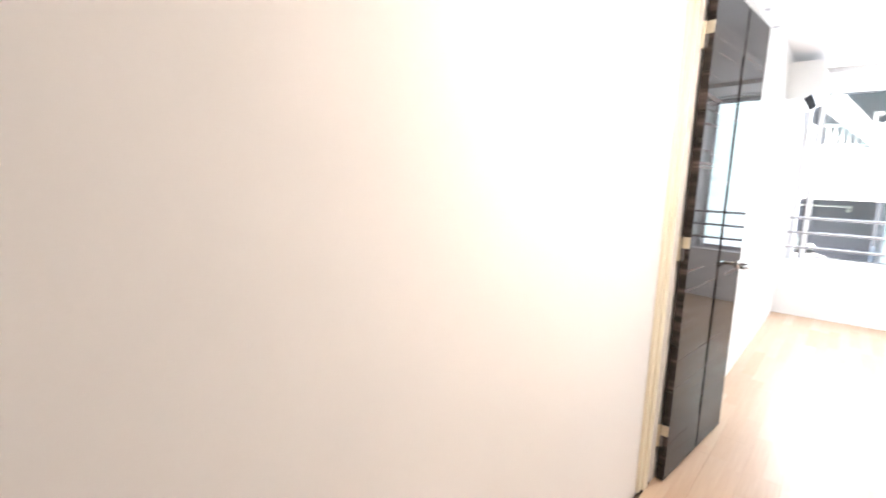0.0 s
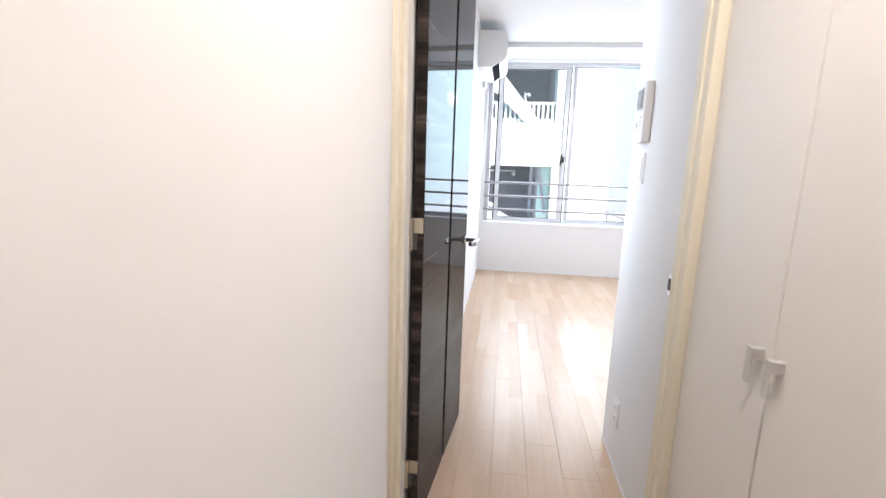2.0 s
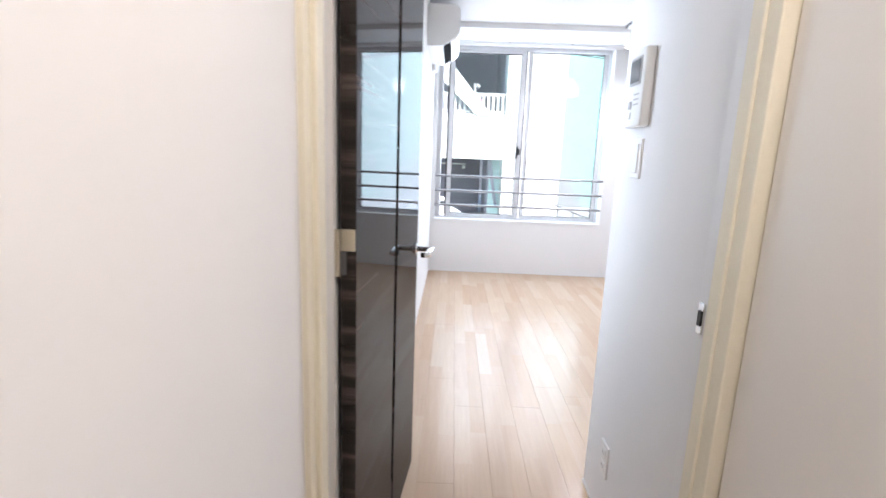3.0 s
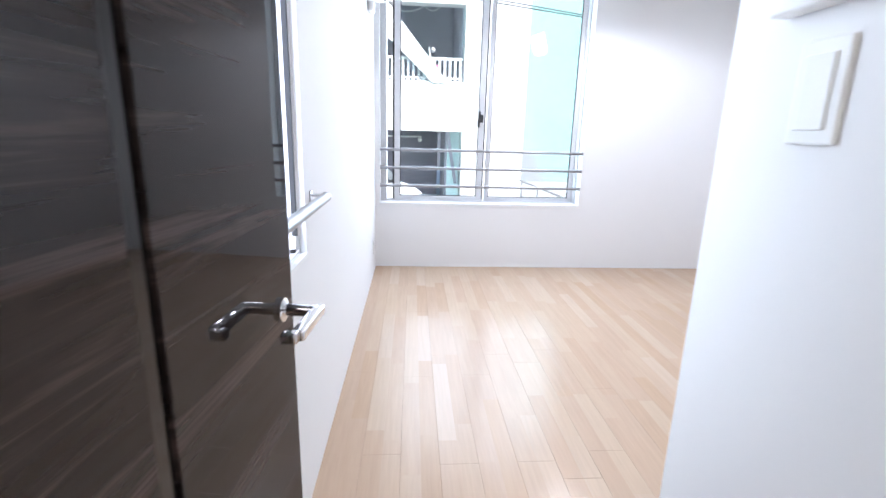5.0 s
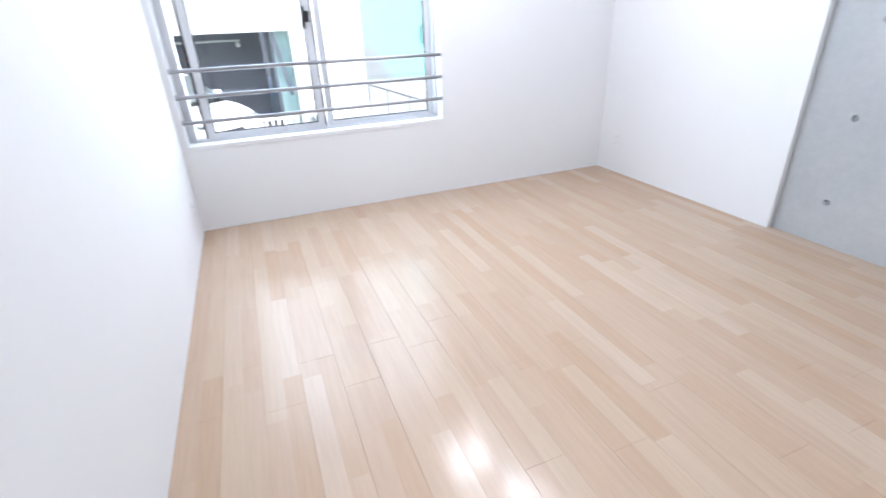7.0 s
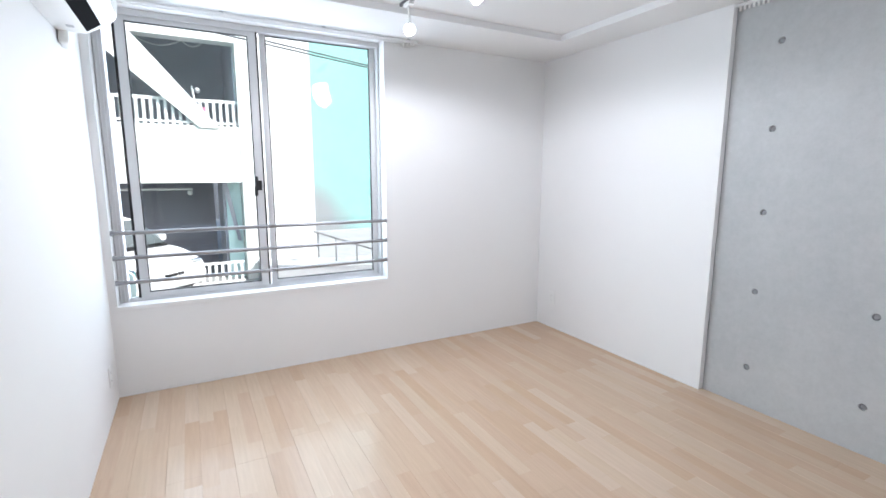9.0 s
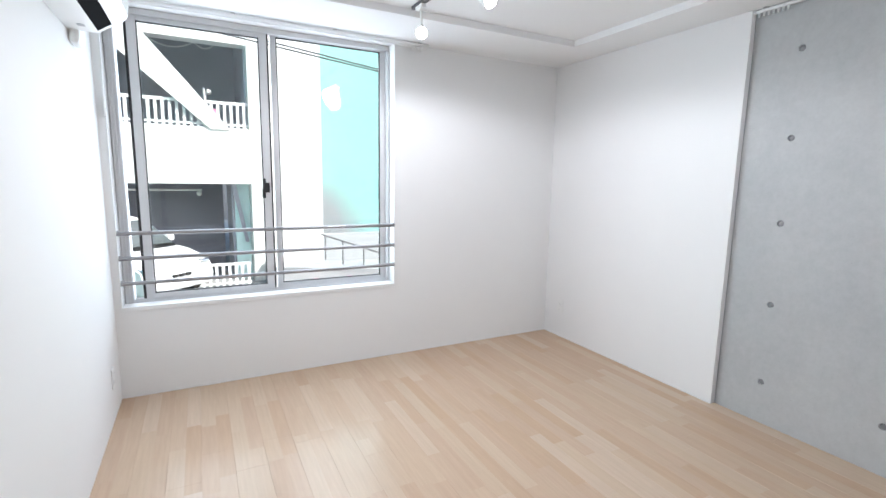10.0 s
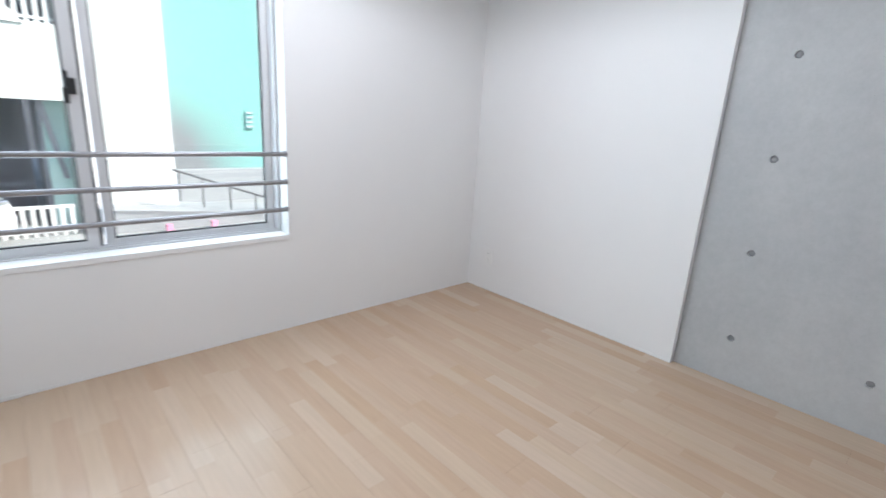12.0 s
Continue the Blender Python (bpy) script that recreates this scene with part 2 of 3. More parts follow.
M_FLOOR = plank_wood()
M_SUB = surface("subfloor", (0.09, 0.065, 0.045), 0.9, vary=0.1)
M_DOOR = ebony()
M_SLIT = surface("black_glass", (0.008, 0.008, 0.009), 0.08, vary=0.05, bump=0)
M_CONC = concrete()
M_GLASS = clear_glass("window_glass", (0.96, 0.985, 0.98))
M_BULB = glowing("lit_bulb", (1, 0.97, 0.93), 14)
M_ASPHALT = surface("asphalt", (0.055, 0.055, 0.058), 0.9, fine=90, bump=0.4, depth=0.006, vary=0.15, big=0.6)
M_PAVE = surface("pale_paving", (0.33, 0.33, 0.32), 0.85, fine=50, bump=0.3, depth=0.004, vary=0.1)
M_FACADE = surface("white_render_coat", (0.74, 0.74, 0.72), 0.85, fine=40, bump=0.15, depth=0.004, vary=0.05, big=0.5)
M_STEELPAINT = surface("white_steel_paint", (0.78, 0.78, 0.77), 0.5, vary=0.03)
# base grey-blue raised to put the haze over the shaded recess into the colour
M_HAZEGREY = surface("haze_lifted_grey", (0.46, 0.47, 0.54), 0.7, vary=0.15, big=0.8)
M_SHUTTER = surface("dark_sheet_metal", (0.30, 0.30, 0.35), 0.6, vary=0.15)


def mint_with_glare():
    """Mint wall paint, with the paving's pale grey glare painted into the lower corner."""
    m = surface("mint_wall_paint", (0.22, 0.47, 0.43), 0.75, fine=40, bump=0.1, depth=0.003, vary=0.04, big=0.4)
    nt = m.node_tree
    p = nt.nodes["Principled BSDF"]
    paint = p.inputs["Base Color"].links[0].from_socket
    co = add(nt, "ShaderNodeTexCoord")
    away = add(nt, "ShaderNodeVectorMath", [(1, (2.6, 3.0, 0.4))], operation="DISTANCE")
    nt.links.new(co.outputs["Object"], away.inputs[0])
    rough = add(nt, "ShaderNodeTexNoise", [("Scale", 0.9), ("Detail", 4.0)])
    nt.links.new(co.outputs["Object"], rough.inputs["Vector"])
    total = add(nt, "ShaderNodeMath", operation="ADD")
    nt.links.new(away.outputs["Value"], total.inputs[0]), nt.links.new(rough.outputs[0], total.inputs[1])
    # painted glare: full near the lower left corner, none on the plain mint
    glare = add(nt, "ShaderNodeMapRange", [(1, 1.7), (2, 3.0), (3, 1.0), (4, 0.0)])
    nt.links.new(total.outputs[0], glare.inputs[0])
    mix = add(nt, "ShaderNodeMix", data_type="RGBA")
    nt.links.new(glare.outputs[0], mix.inputs["Factor"])
    nt.links.new(paint, mix.inputs[6])
    mix.inputs[7].default_value = (0.20, 0.21, 0.22, 1)
    nt.links.new(mix.outputs[2], p.inputs["Base Color"])
    return m


M_MINT = mint_with_glare()
M_MINTPALE = surface("pale_mint_panel", (0.13, 0.42, 0.395), 0.6, vary=0.05)
M_GREYWALL = surface("pale_grey_wall", (0.33, 0.34, 0.35), 0.8, fine=40, bump=0.1, depth=0.003, vary=0.05, big=0.5)
M_CAR = surface("white_car_paint", (0.76, 0.76, 0.76), 0.2, vary=0.01, coat=0.8, bump=0.0)
M_CARGLASS = surface("tinted_car_glass", (0.10, 0.115, 0.12), 0.06, vary=0.02, bump=0.0)
M_TYRE = surface("tyre_rubber", (0.02, 0.02, 0.02), 0.8, vary=0.1)
M_CABLE = surface("cable_sheath", (0.05, 0.05, 0.055), 0.6, vary=0.05)
M_RAIL = surface("satin_rail_steel", (0.34, 0.34, 0.35), 0.38, metal=0.8, fine=240, bump=0.05, depth=0.0004, vary=0.05)
M_POST = surface("dark_post_paint", (0.10, 0.10, 0.105), 0.5, vary=0.05)
M_SLAB = surface("grey_concrete_slab", (0.33, 0.33, 0.34), 0.85, fine=50, bump=0.3, depth=0.004, vary=0.1)
M_ALUPALE = surface("pale_aluminium", (0.76, 0.76, 0.775), 0.45, metal=0.1, fine=220, bump=0.04, depth=0.0004, vary=0.03)
M_MINTLIGHT = surface("light_mint_sheet", (0.64, 0.83, 0.81), 0.6, vary=0.05)
M_PINK = surface("pink_sheet", (0.75, 0.30, 0.45), 0.6, vary=0.05)


# ---- building helpers ----
def box(bm, x0, x1, y0, y1, z0, z1, bevel=0.0, segments=2):
    m = Matrix.Translation(((x0 + x1) / 2, (y0 + y1) / 2, (z0 + z1) / 2)) @ Matrix.Diagonal((abs(x1 - x0), abs(y1 - y0), abs(z1 - z0), 1))
    made = bmesh.ops.create_cube(bm, size=1, matrix=m)["verts"]
    if bevel:
        edges = list({e for v in made for e in v.link_edges})
        bmesh.ops.bevel(bm, geom=edges, offset=bevel, segments=segments, affect="EDGES", profile=0.5)
    return bm


def boxed(*args, **kw):
    return box(bmesh.new(), *args, **kw)


def rod(bm, a, b, r, sides=16, r2=None, caps=True):
    a, b = Vector(a), Vector(b)
    m = Matrix.Translation((a + b) / 2) @ (b - a).to_track_quat("Z", "Y").to_matrix().to_4x4()
    bmesh.ops.create_cone(bm, cap_ends=caps, segments=sides, radius1=r, radius2=r if r2 is None else r2, depth=(b - a).length, matrix=m)
    return bm


def rodded(*args, **kw):
    return rod(bmesh.new(), *args, **kw)


def prism(bm, outline, axis, lo, hi):
    """An outline of (u, v) pairs pushed along an axis."""
    def at(u, v, w):
        return {"x": (w, u, v), "y": (u, w, v), "z": (u, v, w)}[axis]
    a = [bm.verts.new(at(u, v, lo)) for u, v in outline]
    b = [bm.verts.new(at(u, v, hi)) for u, v in outline]
    n = len(a)
    bm.faces.new(a), bm.faces.new(b[::-1])
    for i in range(n):
        bm.faces.new((a[i], b[i], b[(i + 1) % n], a[(i + 1) % n]))
    bmesh.ops.recalc_face_normals(bm, faces=bm.faces)
    return bm


def part(name, bm, material, parent=None, label="", smooth=False):
    me = bpy.data.meshes.new(name)
    bm.to_mesh(me)
    bm.free()
    me.materials.append(material)
    if smooth:
        me.polygons.foreach_set("use_smooth", [True] * len(me.polygons))
        me.set_sharp_from_angle(angle=radians(40))
    ob = new(name, me)
    if parent is not None:
        ob.parent = parent
    return tagged(ob, label=label)


def setting(name, bm, material):
    return tagged(part(name, bm, material), kind="structure")


def thing(name, label, category, place=None, group="", kind=""):
    ob = new(name)
    ob.empty_display_size = 0.1
    if place is not None:
        ob.matrix_world = place
    return tagged(ob, label, category, group, kind)


# ---- large structure ----
WX, EX, NY = -0.455, 3.054, NORTH          # west, concrete and window walls
SY, PX = 2.858, 0.376                       # south wall of the room, partition face by the doorway
CWX, CEX = -0.48, 0.368                    # corridor walls
LOW, HIGH, HALL = 2.46, 2.505, 2.30         # ceilings
TOP = 2.62
N0, N1, NB, NT = -0.418, 1.437, 0.598, 2.456 # window opening in the north wall
W0, W1, WB, WT = 2.62, 3.585, 0.848, 2.25     # window opening in the west wall

b = boxed(-0.65, 3.25, NY, NY + 0.24, -0.2, NB)
box(b, -0.65, N0, NY, NY + 0.24, NB, NT), box(b, N1, 3.25, NY, NY + 0.24, NB, NT), box(b, -0.65, 3.25, NY, NY + 0.24, NT, TOP)
setting("wall_north", b, M_WALL)
b = boxed(-0.515, WX, 2.12, NY, -0.2, WB)
box(b, -0.515, WX, 2.12, W0, WB, WT), box(b, -0.515, WX, W1, NY, WB, WT), box(b, -0.515, WX, 2.12, NY, WT, TOP)
setting("wall_west", b, M_WALL)
setting("wall_corridor_west", boxed(-0.65, CWX, -1.6, 2.12, -0.2, TOP), M_WALL)
setting("wall_partition", boxed(PX, 0.60, 2.12, SY, -0.2, TOP), M_WALL)
setting("wall_south", boxed(0.60, EX, SY - 0.12, SY, -0.2, TOP), M_WALL)
b = boxed(CEX, 0.60, -1.6, 0.80, -0.2, TOP)
box(b, CEX, 0.60, 0.80, 2.005, 2.22, TOP), box(b, 0.56, 0.60, 0.80, 2.12, -0.2, 2.22), box(b, CEX, 0.60, 2.005, 2.12, 2.22, TOP)
box(b, PX, 0.56, 2.08, 2.12, -0.2, 2.22)
setting("wall_corridor_east", b, M_WALL)
setting("wall_corridor_south", boxed(-0.65, 0.60, -1.72, -1.6, -0.2, TOP), M_WALL)
setting("wall_lintel", boxed(CWX, CEX, 1.99, 2.12, 2.19, TOP), M_WALL)

# fair-faced concrete with recessed tie holes
HOLE_Y, HOLE_Z, HR = (4.408, 3.823, 3.238), (0.254, 0.740, 1.226, 1.712, 2.198), 0.019


def concrete_wall():
    bm = bmesh.new()
    ys = [SY] + sorted(v for h in HOLE_Y for v in (h - 0.05, h + 0.05)) + [NY]
    zs = [-0.02] + sorted(v for h in HOLE_Z for v in (h - 0.05, h + 0.05)) + [TOP]
    grid = {(i, j): bm.verts.new((EX, y, z)) for i, y in enumerate(ys) for j, z in enumerate(zs)}
    for i in range(len(ys) - 1):
        for j in range(len(zs) - 1):
            q = [grid[i, j], grid[i + 1, j], grid[i + 1, j + 1], grid[i, j + 1]]
            if not (i % 2 and j % 2):
                bm.faces.new(q)
                continue
            cy, cz = (ys[i] + ys[i + 1]) / 2, (zs[j] + zs[j + 1]) / 2
            rings = []
            for r, x in ((HR, EX), (HR * 0.86, EX + 0.012)):
                rings.append([bm.verts.new((x, cy + r * math.cos(a), cz + r * math.sin(a)))
                              for a in (math.pi * (1.25 + k / 8) for k in range(16))])
            for k in range(16):
                bm.faces.new((rings[0][k], rings[0][(k + 1) % 16], rings[1][(k + 1) % 16], rings[1][k]))
            for s in range(4):
                a, c = q[s], q[(s + 1) % 4]
                arc = [rings[0][(s * 4 + k) % 16] for k in range(5)]
                for k in range(4):
                    if k < 2:
                        bm.faces.new((a, arc[k + 1], arc[k]))
                    else:
                        bm.faces.new((c, arc[k + 1], arc[k]))
                bm.faces.new((a, c, arc[2]))
    bmesh.ops.recalc_face_normals(bm, faces=bm.faces)
    if sum(f.normal.x * f.calc_area() for f in bm.faces) > 0:
        bmesh.ops.reverse_faces(bm, faces=bm.faces)
    box(bm, EX + 0.03, EX + 0.2, SY - 0.12, NY, -0.2, TOP)
    return bm


east = setting("wall_east", concrete_wall(), M_CONC)
for hy in HOLE_Y:
    for hz in HOLE_Z:
        b = bmesh.new()
        bmesh.ops.create_uvsphere(b, u_segments=14, v_segments=8, radius=1, matrix=Matrix.Translation((EX + 0.0125, hy, hz)) @ Matrix.Diagonal((0.006, HR * 0.86, HR * 0.86, 1)))
        part("tie_hole_plug", b, M_PLUG, east, smooth=True)
panel = setting("wall_panel", boxed(3.010, EX - 0.002, 4.674, NY, 0.0005, LOW, bevel=0.002), M_WALL)

b = boxed(WX, 3.008, NY - 0.004, NY - 0.0005, 0.0005, 0.016, bevel=0.001)
box(b, 3.006, 3.0095, 4.674, NY - 0.005, 0.0005, 0.016, bevel=0.001)
box(b, PX - 0.0035, PX - 0.0005, 2.152, SY + 0.003, 0.0005, 0.016, bevel=0.001)
setting("baseboard", b, M_PAINT)

# ceilings
b = boxed(-0.65, 2.66, 2.12, 5.79, HIGH, TOP)
box(b, -0.65, 3.25, 5.79, NY, LOW, TOP), box(b, 2.66, 3.25, 2.12, 5.79, LOW, TOP)
setting("ceiling", b, M_CEIL)
setting("ceiling_corridor", boxed(-0.65, 0.60, -1.72, 1.99, HALL, TOP), M_CEIL)
setting("roof", boxed(-0.66, 3.26, -1.73, NY + 0.25, TOP + 0.004, TOP + 0.05), M_GREYWALL)

# door frame
frame_1 = thing("door_frame", "cream-painted wooden door frame round the opened doorway", "door frame")
frame_1["kind"] = "structure"
b = boxed(CWX - 0.02, -0.466, 1.978, 2.09, 0, 2.17, bevel=0.003)
box(b, CWX - 0.02, -0.454, 2.012, 2.06, 0, 2.17, bevel=0.003)
part("jamb", b, M_CREAM, frame_1)
b = boxed(0.336, CEX + 0.02, 2.005, 2.095, 0, 2.17, bevel=0.003)
box(b, 0.330, 0.345, 2.045, 2.085, 0, 2.17, bevel=0.003)
part("jamb", b, M_CREAM, frame_1)
part("jamb_rebate", boxed(0.348, PX + 0.01, 2.095, 2.15, 0, 2.17, bevel=0.002), M_PAINT, frame_1, "white-painted rebate of the door frame")
part("head", boxed(-0.462, 0.336, 1.985, 2.09, 2.155, 2.195, bevel=0.003), M_CREAM, frame_1)
b = boxed(0.3435, 0.3485, 2.119, 2.140, 0.922, 0.992, bevel=0.001)
strike = part("strike_plate", b, M_CHROME, frame_1, "chrome strike plate with a dark latch hole")
part("latch_hole", boxed(0.341, 0.344, 2.124, 2.136, 0.940, 0.974), M_BLACK, strike)

# ---- things of the corridor ----
closet = thing("closet", "off-white flush closet with tall hinged doors", "closet")
edges = (2.0, 1.604, 1.19, 0.805)
for k in range(3):
    leaf = part("closet_door", boxed(CEX - 0.006, CEX + 0.014, edges[k + 1] + 0.0024, edges[k] - 0.0024, 0.012, 2.20, bevel=0.0012), M_CLOSET, closet)
    if k < 2:
        y = edges[1] + (0.032 if k == 0 else -0.036)
        b = boxed(CEX - 0.027, CEX - 0.005, y - 0.008, y + 0.008, 0.934, 0.957, bevel=0.0015)
        box(b, CEX - 0.033, CEX - 0.026, y - 0.009, y + 0.009, 0.884, 0.959, bevel=0.0015)
        part("handle", b, M_PULL, leaf, "square satin steel closet pull")
part("closet_back", boxed(0.53, 0.555, 0.82, 1.99, 0.01, 2.2), M_SUB, closet)

down = thing("ceiling_downlight", "round white recessed downlight with a warm lamp", "ceiling light", pose(0.10, 1.25, HALL))
b = bmesh.new()
bmesh.ops.create_cone(b, cap_ends=False, segments=32, radius1=0.075, radius2=0.062, depth=0.012, matrix=Matrix.Translation((0, 0, -0.006)))
part("ring", b, M_PLASTIC, down, smooth=True)
part("diffuser", rodded((0, 0, -0.004), (0, 0, -0.001), 0.062, 32), M_BULB, down)

# ---- the door ----
DOOR = pose(-0.409, 2.134, 0, 0, 0, -5.44)
door = thing("door_1", "opened dark ebony veneer door with a black slit, polished", "door", DOOR)
door["kind"] = "structure"
DT, DW, DZ = 0.036, 0.79, 2.145
b = boxed(-DT, 0, 0, 0.392, 0.012, DZ, bevel=0.0015)
part("leaf_panel", b, M_DOOR, door)
part("leaf_panel", boxed(-DT, 0, 0.426, DW, 0.012, DZ, bevel=0.0015), M_DOOR, door)
b = boxed(-DT + 0.003, -0.003, 0.395, 0.423, 0.012, 0.20)
box(b, -DT + 0.003, -0.003, 0.395, 0.423, 1.93, DZ)
part("leaf_strip", b, M_DOOR, door)
part("slit", boxed(-DT + 0.006, -0.006, 0.394, 0.424, 0.20, 1.93), M_SLIT, door, "narrow black glass slit")
for z in (0.17, 1.02, 1.885):
    b = boxed(-DT + 0.002, -0.002, -0.003, 0.0015, z + 0.052, z + 0.10, bevel=0.0008)
    h = part("hinge", b, M_NICKEL, door, "satin nickel butt hinge")
    part("knuckle", rodded((-DT - 0.004, -0.006, z - 0.004), (-DT - 0.004, -0.006, z + 0.10), 0.006, 12), M_NICKEL, h, smooth=True)
    part("lower_leaf", boxed(-DT - 0.002, -DT + 0.014, -0.003, 0.0015, z - 0.002, z + 0.051, bevel=0.0008), M_TRACK, h, "dark lower hinge leaf")


def lever(side):
    """A lever on one face of the leaf; side is +1 on the polished corridor face."""
    x = 0 if side > 0 else -DT
    y, z = 0.735, 0.940
    b = rodded((x, y, z), (x + side * 0.006, y, z), 0.021, 28)
    rod(b, (x + side * 0.006, y, z), (x + side * 0.010, y, z), 0.019, 28, r2=0.014)
    rose = part("rose", b, M_CHROME, door, "small round chrome rose", smooth=True)
    b = rodded((x + side * 0.008, y, z), (x + side * 0.062, y, z), 0.0105, 18)
    part("neck", b, M_CHROME, rose, smooth=True)
    b = boxed(x + side * 0.052, x + side * 0.073, y - 0.104, y + 0.011, z - 0.009, z + 0.009, bevel=0.0045, segments=3)
    box(b, x + side * 0.040, x + side * 0.066, y - 0.116, y - 0.098, z - 0.009, z + 0.009, bevel=0.0045, segments=3)
    part("lever", b, M_CHROME, rose, "chrome lever handle with a returned end", smooth=True)


lever(1), lever(-1)
b = boxed(-DT + 0.008, -0.008, DW - 0.001, DW + 0.002, 0.87, 1.03)
part("latch_plate", b, M_CHROME, door)

# ---- north window ----
win = thing("window_1", "two-pane sliding aluminium window, its left sash a little open", "window")
win["kind"] = "structure"
FY0, FY1 = NY + 0.110, NY + 0.212
b = boxed(N0 + 0.008, N0 + 0.062, FY0, FY1, NB, NT, bevel=0.002)
box(b, N1 - 0.024, N1 - 0.008, FY0, FY1, NB, NT, bevel=0.002)
box(b, N0 + 0.062, N1 - 0.024, FY0 + 0.002, FY1, NT - 0.024, NT - 0.0005, bevel=0.002)
box(b, N0 + 0.062, N1 - 0.024, FY0 - 0.004, FY0 + 0.010, NT - 0.038, NT - 0.0005, bevel=0.002)
box(b, N0 + 0.062, N1 - 0.024, FY0 + 0.045, FY0 + 0.054, NT - 0.034, NT - 0.024)
for x in (N0 + 0.014, N0 + 0.034, N0 + 0.052, N1 - 0.020):
    box(b, x, x + 0.007, FY0 - 0.008, FY0, NB + 0.004, NT - 0.001, bevel=0.0015)
box(b, N0 + 0.062, N1 - 0.024, FY0, FY1, NB + 0.0005, NB + 0.016, bevel=0.002)
for y in (FY0 + 0.012, FY0 + 0.052):
    box(b, N0 + 0.062, N1 - 0.024, y, y + 0.004, NB + 0.016, NB + 0.024)
part("window_frame", b, M_ALU, win)


def sash(parent, along, x0, x1, d0, d1, z0, z1, stile, foot, head, g=0.007, h=0.008, metal=None, seal=None):
    """A glazed sash; along is the axis that the sash slides on."""
    def put(bm, a0, a1, c0, c1, z0, z1, bevel=0.0):
        return box(bm, a0, a1, c0, c1, z0, z1, bevel=bevel) if along == "x" else box(bm, c0, c1, a0, a1, z0, z1, bevel=bevel)
    b = put(bmesh.new(), x0, x0 + stile, d0, d1, z0, z1, 0.002)
    put(b, x1 - stile, x1, d0, d1, z0, z1, 0.002)
    put(b, x0 + stile, x1 - stile, d0, d1, z0, z0 + foot, 0.002)
    put(b, x0 + stile, x1 - stile, d0, d1, z1 - head, z1, 0.002)
    s = part("sash", b, metal or M_ALU, parent)
    m = (d0 + d1) / 2
    b = put(bmesh.new(), x0 + stile, x0 + stile + g, m - h, m + h, z0 + foot, z1 - head)
    put(b, x1 - stile - g, x1 - stile, m - h, m + h, z0 + foot, z1 - head)
    put(b, x0 + stile + g, x1 - stile - g, m - h, m + h, z0 + foot, z0 + foot + g)
    put(b, x0 + stile + g, x1 - stile - g, m - h, m + h, z1 - head - g, z1 - head)
    part("gasket", b, seal or M_GASKET, s, "dark rubber glazing gasket")
    pane = part("pane", put(bmesh.new(), x0 + stile + g, x1 - stile - g, m - 0.002, m + 0.002, z0 + foot + g, z1 - head - g), M_GLASS, s, "clear glass pane")
    pane.visible_shadow = False
    return s


left = sash(win, "x", -0.288, 0.528, FY0 + 0.016, FY0 + 0.044, NB + 0.020, NT - 0.030, 0.050, 0.036, 0.036)
right = sash(win, "x", 0.556, N1 - 0.024, FY0 + 0.056, FY0 + 0.084, NB + 0.020, NT - 0.014, 0.040, 0.028, 0.022)
part("edge_seal", boxed(-0.304, -0.288, FY0 + 0.020, FY0 + 0.040, NB + 0.025, NT - 0.034), M_GASKET, left, "black rubber edge seal")
part("edge_seal", boxed(0.528, 0.540, FY0 + 0.024, FY0 + 0.054, NB + 0.025, NT - 0.034), M_GASKET, left, "black rubber edge seal")
b = boxed(0.484, 0.516, FY0 + 0.002, FY0 + 0.016, 1.33, 1.40, bevel=0.003)
box(b, 0.462, 0.486, FY0 - 0.010, FY0 + 0.004, 1.29, 1.36, bevel=0.005)
box(b, 0.474, 0.490, FY0 - 0.006, FY0 + 0.004, 1.35, 1.43, bevel=0.004)
part("crescent_lock", b, M_BLACK, left, "black crescent lock")
b = boxed(N0 + 0.0005, N1 - 0.0005, NY - 0.007, FY0, NB - 0.0005, NB + 0.006, bevel=0.002)
box(b, N0 - 0.002, N1 + 0.002, NY - 0.007, NY - 0.0005, NB - 0.022, NB + 0.006, bevel=0.002)
part("window_sill", b, M_PAINT, win, "thin white-painted window sill")
b = boxed(N0 + 0.0005, N0 + 0.008, NY - 0.004, FY0, NB + 0.006, NT - 0.0005, bevel=0.002)
box(b, N1 - 0.008, N1 - 0.0005, NY - 0.004, FY0, NB + 0.006, NT - 0.0005, bevel=0.002)
part("reveal_lining", b, M_PAINT, win, "white reveal lining")
for x, z in ((N1 - 0.016, 1.74), (N0 + 0.004, 1.78)):
    b = boxed(x - 0.008, x + 0.010, NY - 0.022, NY - 0.004, z, z + 0.11, bevel=0.004)
    box(b, x - 0.004, x + 0.006, NY - 0.030, NY - 0.022, z + 0.02, z + 0.09, bevel=0.003)
    part("tieback_hook", b, M_PLASTIC, win, "small white plastic tieback hook")

guard = thing("window_guard_rail", "three brushed steel guard rails across the window", "guard rail", pose(0, NY - 0.008, 0))
for z in (1.078, 0.919, 0.759):
    r = part("rail", rodded((N0 + 0.010, 0, z), (N1 - 0.010, 0, z), 0.0130, 16), M_RAIL, guard, smooth=True)
    for x, side in ((N0 + 0.0085, 1), (N1 - 0.0085, -1)):
        b = rodded((x, 0.012, z), (x + side * 0.012, 0.012, z), 0.017, 16)
        part("socket", b, M_RAIL, r, smooth=True)


